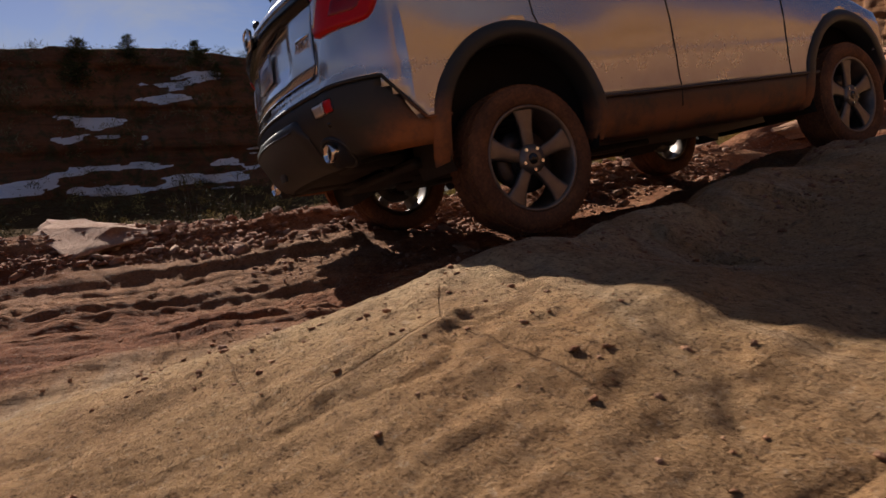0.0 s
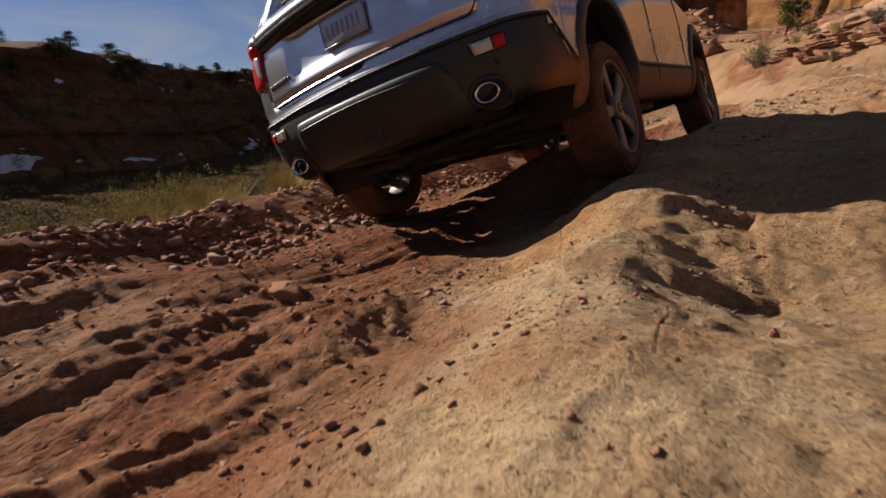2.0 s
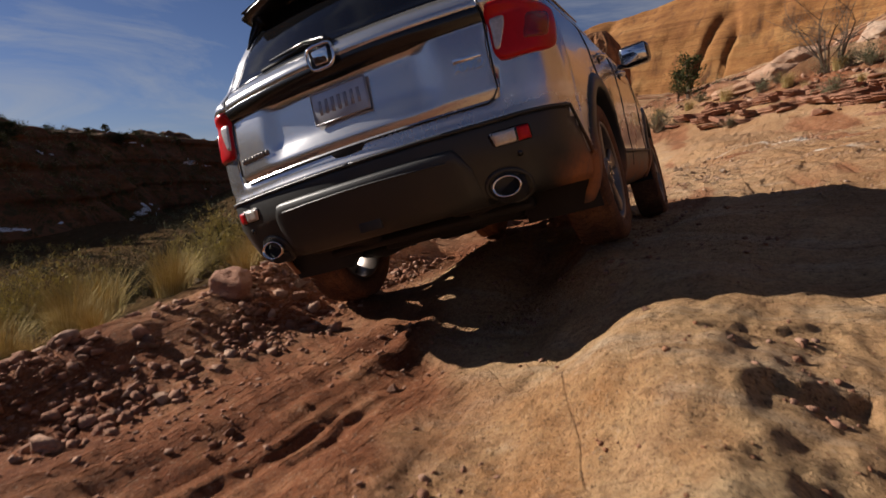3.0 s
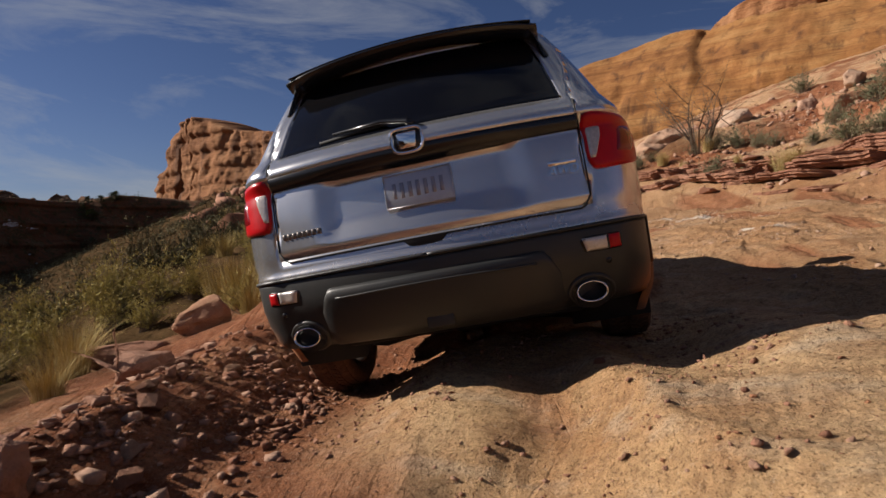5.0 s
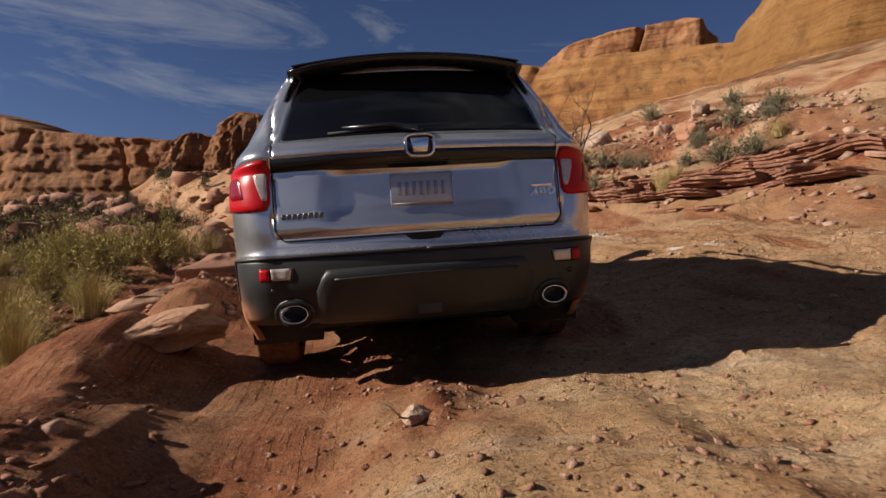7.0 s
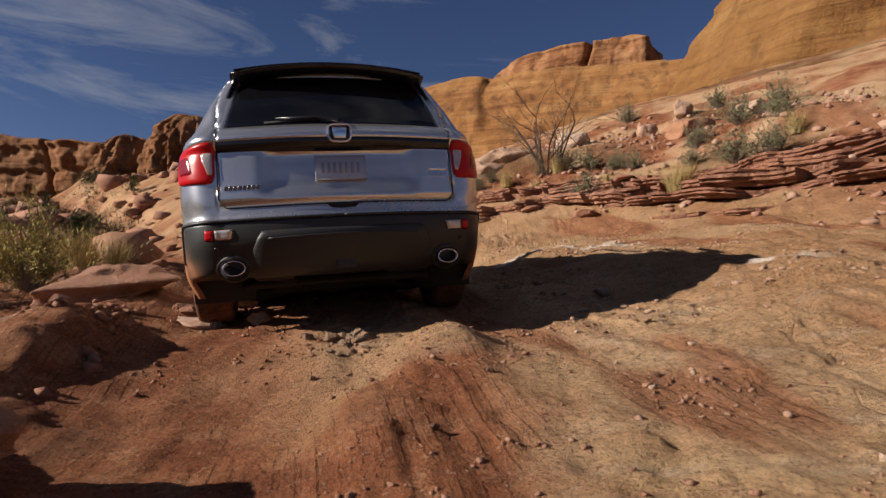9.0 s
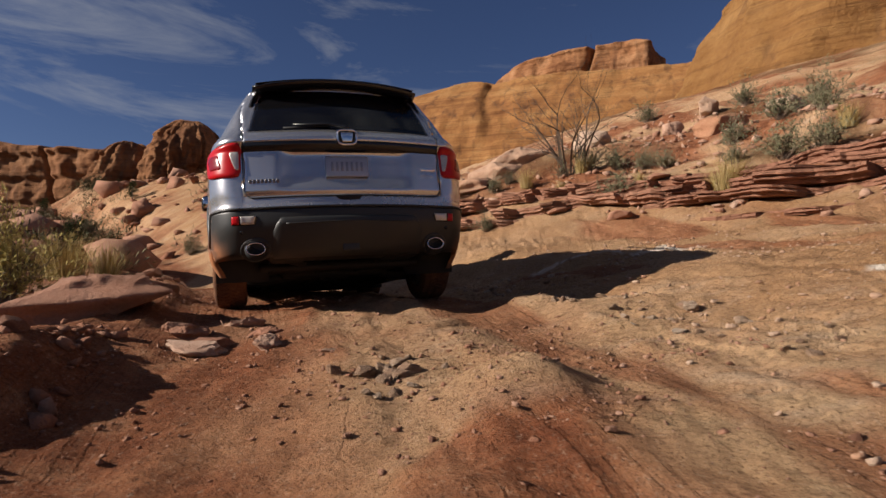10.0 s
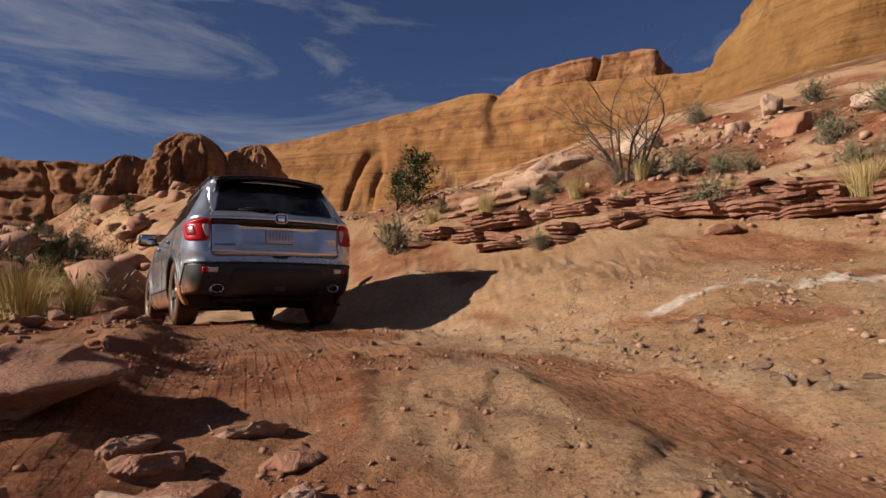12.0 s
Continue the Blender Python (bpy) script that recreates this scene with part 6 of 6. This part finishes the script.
def shrub(name, label, category, seed, leaf_mat, twig_mat, stems=70, leaves=26, spread=1.0, tall=1.0, leaf_l=0.05, leaf_w=0.008):
    """A twiggy bush about one metre across: stems that fork, with narrow leaves along the outer half."""
    rng = np.random.default_rng(seed)
    V, F, LV, LF = [], [], [], []
    for _ in range(stems):
        az, el = rng.random() * 6.283, radians(22 + 66 * rng.random() ** 0.8)
        ln = (0.32 + 0.26 * rng.random()) * (0.8 + 0.3 * math.sin(az * 3 + seed))
        d = Vector((math.cos(az) * math.cos(el) * spread, math.sin(az) * math.cos(el) * spread, math.sin(el) * tall))
        p = Vector((rng.normal() * 0.05, rng.normal() * 0.05, -0.03))
        r = 0.007
        for k in range(4):
            q = p + (d + Vector(rng.normal(size=3)) * 0.22) * ln * 0.32
            prism(V, F, p, q, r, r * 0.7)
            if k >= 1:
                for _ in range(2):
                    e = q + (d * 0.6 + Vector(rng.normal(size=3)) * 0.5) * ln * 0.3
                    prism(V, F, q, e, r * 0.5, r * 0.25)
                    for _ in range(leaves // 4):
                        f = rng.random()
                        leaf(LV, LF, q.lerp(e, f), (d + Vector(rng.normal(size=3)) * 0.7).normalized(), leaf_l * (0.6 + 0.8 * rng.random()), leaf_w, rng)
            p, r = q, r * 0.75
    root = tagged(new(name), label, category)
    for nm, v, f, m in (("twig_tangle", V, F, twig_mat), ("foliage", LV, LF, leaf_mat)):
        if f:
            ob = new(nm, mesh_of(nm, v, f, m))
            ob.parent = root
    return root


def grass_tuft(name, label, seed, mat, blades=420, tall=0.62, spread=0.16):
    rng = np.random.default_rng(seed)
    V, F = [], []
    for _ in range(blades):
        az = rng.random() * 6.283
        r0 = spread * rng.random() ** 0.7
        p = Vector((r0 * math.cos(az), r0 * math.sin(az), -0.03))
        lean = 0.12 + 0.75 * rng.random() ** 1.6
        out = Vector((math.cos(az + rng.normal() * 0.5), math.sin(az + rng.normal() * 0.5), 0))
        h = tall * (0.5 + 0.5 * rng.random())
        s = Vector((-out.y, out.x, 0)) * (0.0022 + 0.002 * rng.random())
        i = len(V)
        for k in range(5):
            f = k / 4
            c = p + out * (lean * h * f ** 1.8) + Vector((0, 0, h * (f - 0.25 * lean * f * f)))
            w = s * (1 - 0.85 * f)
            V.extend([c - w, c + w])
        for k in range(4):
            F.append((i + 2 * k, i + 2 * k + 1, i + 2 * k + 3, i + 2 * k + 2))
    root = tagged(new(name), label, "grass")
    ob = new("grass_clump", mesh_of("grass_clump", V, F, mat))
    ob.parent = root
    return root


def conifer(name, label, seed, tall=1.0, wide=0.6):
    """A small juniper: trunk, limbs and many scale-leaf sprays in uneven clumps."""
    rng = np.random.default_rng(seed)
    V, F, LV, LF = [], [], [], []
    p = Vector((0, 0, -0.05))
    for k in range(6):
        q = p + Vector((rng.normal() * 0.04, rng.normal() * 0.04, tall / 6))
        prism(V, F, p, q, 0.05 * (1 - k / 7), 0.05 * (1 - (k + 1) / 7))
        p = q
    for k in range(46):
        f = 0.06 + 0.92 * rng.random()
        az = rng.random() * 6.283
        reach = wide * (0.5 - 0.40 * f + 0.10 * math.sin(az * 2 + seed)) * (0.6 + 0.6 * rng.random())
        a = Vector((0, 0, f * tall))
        e = a + Vector((math.cos(az) * reach, math.sin(az) * reach, reach * (0.25 + 0.5 * rng.random())))
        prism(V, F, a, e, 0.012, 0.004)
        for _ in range(34):
            c = a.lerp(e, 0.3 + 0.75 * rng.random()) + Vector(rng.normal(size=3)) * 0.05 * (tall ** 0.5)
            leaf(LV, LF, c, (Vector(rng.normal(size=3)) + Vector((math.cos(az), math.sin(az), 0.9))).normalized(), 0.07, 0.012, rng)
    root = tagged(new(name), label, "tree")
    for nm, v, fc, m in (("trunk", V, F, DARKTWIG), ("crown", LV, LF, JUNIPER)):
        ob = new(nm, mesh_of(nm, v, fc, m))
        ob.parent = root
    return root


def bare_tree(seed):
    rng = np.random.default_rng(seed)
    root = tagged(new("dead_tree"), "bare grey dead shrub-tree with many upright branches", "tree")

    def grow(V, F, p, d, ln, r, depth):
        for k in range(3):
            q = p + d * (ln / 3)
            prism(V, F, p, q, r, r * 0.8)
            p, r = q, r * 0.8
            d = (d + Vector(rng.normal(size=3)) * 0.16 + Vector((0, 0, 0.05))).normalized()
            if depth and rng.random() < 0.85:
                side = (d * 0.75 + Vector(rng.normal(size=3)) * 0.55).normalized()
                grow(V, F, p, side, ln * (0.45 + 0.25 * rng.random()), r * 0.62, depth - 1)
        if depth:
            grow(V, F, p, (d + Vector(rng.normal(size=3)) * 0.3).normalized(), ln * 0.6, r * 0.8, depth - 1)

    for k in range(11):
        az, out = 6.283 * k / 11 + 0.3 * rng.normal(), 0.15 + 0.55 * rng.random()
        V, F = [], []
        grow(V, F, Vector((0.08 * math.cos(az), 0.08 * math.sin(az), -0.08)), Vector((math.cos(az) * out, math.sin(az) * out, 1.0)).normalized(), 0.85 + 0.35 * rng.random(), 0.026, 3)
        ob = new("branch", mesh_of("branch", V, F, DARKTWIG))
        ob.parent = root
    return root


def plant(model, x, y, size, turn=None, label="", group=""):
    """Sets a copy of a model plant on the ground."""
    m = pose(x, y, float(height(x, y)), 0, 0, 360 * RNG.random() if turn is None else turn) @ Matrix.Scale(size, 4)
    ob = copy_thing(model, m)
    ob.matrix_basis = m
    return tagged(ob, label, group=group)


sage = [shrub("sagebrush", "grey-green sagebrush on the hillside", "bush", 11 + k, SAGE, TWIG, 64, 24) for k in range(3)]
rabbit = [shrub("rabbitbrush", "yellow-green rabbitbrush beside the trail", "bush", 21 + k, RABBIT, TWIG, 90, 34, 0.85, 1.15, 0.055, 0.006) for k in range(2)]
twiggy = [shrub("dry_bush", "leafless grey-brown bush on the slope", "bush", 31, SAGE, TWIG, 90, 8, 1.1, 0.9)]
straw = [grass_tuft("dry_grass", "clump of tall straw-coloured grass", 41 + k, STRAW) for k in range(3)]
junip = [conifer("juniper", "small dark green juniper", 51 + k, 1.0, 0.9) for k in range(3)]
# scrub wearing the sage copy whose leaves are coloured as if shaded
murky = [shrub("sagebrush", "dark scrub in the wash below the trail", "bush", 71 + k, SHADED_SAGE, DARKTWIG, 64, 24) for k in range(2)]
models = murky + sage + rabbit + twiggy + straw + junip

for k, (x, y, s) in enumerate(((-2.06, 15.22, 0.75), (-1.41, 17.59, 0.7), (-1.01, 17.24, 0.62), (-0.71, 16.87, 0.55), (-0.29, 15.14, 0.5), (-1.8, 17.9, 0.6), (0.1, 14.5, 0.85), (0.6, 14.3, 0.8), (0.35, 16.6, 0.75), (1.0, 16.2, 0.85), (1.5, 15.8, 0.7), (-3.67, 18.61, 0.55), (-5.4, 20.2, 0.5), (-5.0, 20.8, 0.6), (2.2, 17.0, 0.9), (0.9, 22.5, 0.9), (2.6, 20.5, 0.9), (-4.0, 16.0, 0.42))):
    plant(sage[k % 3], x, y, s, group="sagebrush on the hillside")
for k, (x, y, s) in enumerate(((-6.23, 18.61, 1.15), (-2.3, 18.2, 0.6), (-3.3, 18.9, 0.5))):
    plant(twiggy[0], x, y, s, group="dry bushes on the slope")
for k, (x, y, s) in enumerate(((-3.04, 18.2, 0.8), (-4.56, 19.06, 0.85), (-4.44, 19.4, 0.7), (-1.02, 13.93, 0.95), (-0.8, 14.1, 0.8), (-2.0, 17.9, 0.7), (-2.6, 16.9, 0.5), (-1.6, 15.6, 0.4), (-3.2, 17.2, 0.35), (1.3, 14.9, 0.8), (-5.6, 19.6, 0.7), (-6.6, 20.3, 0.7))):
    plant(straw[k % 3], x, y, s, label="clump of straw-coloured grass on the hillside", group="grass on the hillside")
for k, (x, y, s) in enumerate(((-8.34, 10.95, 1.35), (-8.75, 10.3, 1.2), (-9.0, 9.7, 1.1), (-9.6, 10.6, 1.3), (-8.2, 9.2, 0.8), (-7.9, 7.9, 0.9), (-9.7, 8.1, 0.9), (-10.6, 9.2, 1.2), (-9.2, 11.6, 1.1), (-11.5, 0.1, 2.3), (-10.9, -0.6, 1.9), (-12.0, -2.1, 1.7), (-11.5, -3.2, 1.3), (-10.7, 1.0, 1.6), (-13.5, 2.2, 1.4), (-12.0, 4.0, 1.2), (-10.9, 12.6, 1.0), (-11.6, 14.6, 1.1))):
    plant(murky[k % 2] if y < 3 else rabbit[k % 2], x, y, s * (0.75 if y > 5 else 1.0), label="tall dark green bush in the wash" if y < 3 else "", group="bushes left of the trail")
for k, (x, y, s) in enumerate(((-8.6, 8.6, 1.3), (-9.1, 8.85, 1.2), (-8.2, 8.2, 1.1), (-7.8, 8.75, 0.9), (-7.5, 7.5, 0.8), (-9.8, 14.2, 1.35), (-10.2, 14.6, 1.3), (-9.6, 14.75, 1.1), (-10.8, 15.6, 1.0), (-11.3, 16.2, 0.8), (-8.5, 3.6, 1.2), (-9.0, 4.2, 1.3), (-8.2, 4.6, 1.1), (-9.6, 3.2, 1.3), (-9.2, 5.2, 1.2), (-10.2, 4.4, 1.4), (-8.0, 2.8, 1.0), (-6.9, 2.6, 0.6), (-7.2, 3.2, 0.7), (-6.7, 2.0, 0.55), (-8.0, 5.6, 1.0), (-7.2, 4.8, 0.7), (-10.5, 6.2, 1.2), (-9.9, 7.2, 1.1), (-11.8, -4.2, 2.0), (-11.6, -4.6, 2.2), (-11.9, -3.9, 1.9), (-8.9, -1.2, 0.9), (-9.3, 0.4, 0.9), (-9.2, 1.6, 0.9))):
    plant(straw[k % 3], x, y, s, label="clump of tall straw-coloured grass beside the trail", group="grass left of the trail")
RNG_P = np.random.default_rng(5)
for k in range(30):
    x, y = -9.6 - 4.5 * RNG_P.random(), 1.5 + 8.0 * RNG_P.random()
    plant(rabbit[k % 2], x, y, 0.75 + 0.45 * RNG_P.random(), label="yellow rabbitbrush along the edge of the wash", group="rabbitbrush in the wash")
for k in range(40):
    x, y = from_view(-95 + 48 * RNG_P.random(), 7 + 9 * RNG_P.random())
    if x - float(trail_x(y)) < -3.4:
        plant((murky + straw[:1])[k % 3], x, y, 0.6 + 0.7 * RNG_P.random(), label="dark scrub in the wash below the trail", group="scrub in the wash")
plant(junip[0], -5.95, 21.34, 1.35, label="upright dark green juniper on the spur", group="junipers")
plant(junip[1], -6.5, 22.5, 0.9, group="junipers")
for k in range(16):
    x, y = from_view(-44 + 26 * RNG_P.random(), 16 + 30 * RNG_P.random())
    plant((sage + junip)[k % 6], x, y, 0.8 + 0.8 * RNG_P.random(), label="dark scrub among the rubble", group="scrub below the cliff")
tree = bare_tree(77)
tree.matrix_basis = pose(-2.17, 18.15, float(height(-2.17, 18.15)), 0, 0, 40) @ Matrix.Scale(1.12, 4)

# junipers along the skyline of the dark hillside, and low scrub on its slopes
hill = bpy.data.objects["hillside_west"].data
co = np.empty(len(hill.vertices) * 3, np.float32)
hill.vertices.foreach_get("co", co)
co = co.reshape(120, 520, 3)
for k in range(46):
    i, j = int(RNG_P.integers(70, 100)), int(RNG_P.integers(120, 470))
    c = co[i, j]
    m = Matrix.Translation(Vector([float(v) for v in c])) @ Matrix.Rotation(6.3 * RNG_P.random(), 4, "Z") @ Matrix.Diagonal((1.9, 1.7, 1.0, 1)) @ Matrix.Scale(0.8 + 0.7 * RNG_P.random() ** 2, 4)
    ob = copy_thing(junip[k % 3], m)
    ob.matrix_basis = m
    tagged(ob, "dark juniper on the shaded ridge", group="junipers on the ridge")


def scrub_mass(name, places, sizes, mat, label, seed, per=64):
    rng = np.random.default_rng(seed)
    V, F = [], []
    for (x, y, z), s in zip(places, sizes):
        for _ in range(per):
            d = Vector(rng.normal(size=3))
            d.z = abs(d.z)
            d.normalize()
            c = Vector((x, y, z - 0.05)) + Vector((d.x * s * 0.5, d.y * s * 0.5, d.z * s * 0.55)) * (0.3 + 0.7 * rng.random())
            leaf(V, F, c, (d + Vector(rng.normal(size=3)) * 0.6).normalized(), 0.22 * s, 0.016 * s, rng)
    return tagged(new(name, mesh_of(name, V, F, mat)), label, "scrub", kind="stuff")


idx = [(int(a), int(b)) for a, b in zip(RNG_P.integers(4, 98, 1500), RNG_P.integers(60, 500, 1500))]
scrub_mass("hill_scrub", [[float(v) for v in co[i, j]] for i, j in idx], 0.4 + 0.8 * RNG_P.random(1500), JUNIPER, "dark low scrub on the shaded hillside", 5)
pl = []
while len(pl) < 1500:
    x, y = from_view(-130 + 90 * RNG_P.random(), 8 + 24 * RNG_P.random() ** 1.4)
    if x - float(trail_x(y)) < -4.5:
        pl.append((x, y, 0))
zz = height(np.array([p[0] for p in pl]), np.array([p[1] for p in pl]))
pl = [(p[0], p[1], float(z)) for p, z in zip(pl, zz)]
scrub_mass("wash_scrub", pl[:1000], 0.3 + 0.7 * RNG_P.random(1000), SHADED_SAGE, "grey-green scrub over the wash, its colour darkened for shade", 6)
scrub_mass("wash_grass", pl[1000:], 0.3 + 0.5 * RNG_P.random(500), RABBIT, "yellow-green dry brush over the wash", 7)
pl = [from_view(-64 + 36 * RNG_P.random(), 13 + 52 * RNG_P.random() ** 0.8) for _ in range(1300)]
zz = height(np.array([p[0] for p in pl]), np.array([p[1] for p in pl]))
pl = [(p[0], p[1], float(z)) for p, z in zip(pl, zz)]
scrub_mass("slope_scrub", pl[:800], 0.45 + 0.9 * RNG_P.random(800), SHADED_SAGE, "dark scrub over the slope below the cliff", 8, 44)
scrub_mass("slope_brush", pl[800:], 0.4 + 0.6 * RNG_P.random(500), SAGE, "grey-green brush over the slope below the cliff", 9, 44)
idx = [(int(a), int(b)) for a, b in zip(RNG_P.integers(30, 100, 500), RNG_P.integers(150, 510, 500))]
scrub_mass("ridge_brush", [[float(v) for v in co[i, j]] for i, j in idx], 0.5 + 0.8 * RNG_P.random(500), SAGE, "grey-green brush on the upper hillside", 10, 44)
for o in models:
    for c in (*o.children_recursive, o):
        bpy.data.objects.remove(c)

# ---- motion ----
def car_at(t):
    cols = list(zip(*CAR))
    return [float(np.interp(t, cols[0], c)) for c in cols[1:]]


def wheel_rows(sx, wy):
    """Rolling and springing of one wheel, in the car's space."""
    rows, turn, last = [], 0.0, None
    for k in range(121):
        t = k / 10
        x, y, z, rx, ry, rz = car_at(t)
        m = pose(x, y, z, rx, ry, rz)
        c = m @ Vector((sx * WHEEL_X, wy, WHEEL_R))
        if last is not None:
            turn -= (c - last).length / WHEEL_R
        last = c
        gap = float(height(c.x, c.y)) - (c.z - WHEEL_R - 0.0)
        rows.append([t, turn, min(0.13, max(-0.14, gap))])
    lift = np.convolve(np.pad([r[2] for r in rows], 3, "edge"), np.ones(7) / 7, "valid")
    return [(t, Matrix.Translation((sx * WHEEL_X, wy, WHEEL_R + l)) @ Matrix.Rotation(a, 4, "X")) for (t, a, _), l in zip(rows, lift)]


def motions():
    walk(car, [(t, pose(x, y, z, rx, ry, rz)) for t, x, y, z, rx, ry, rz in CAR])
    for w, sx, wy in car_wheels:
        walk(w, wheel_rows(sx, wy))


motions()
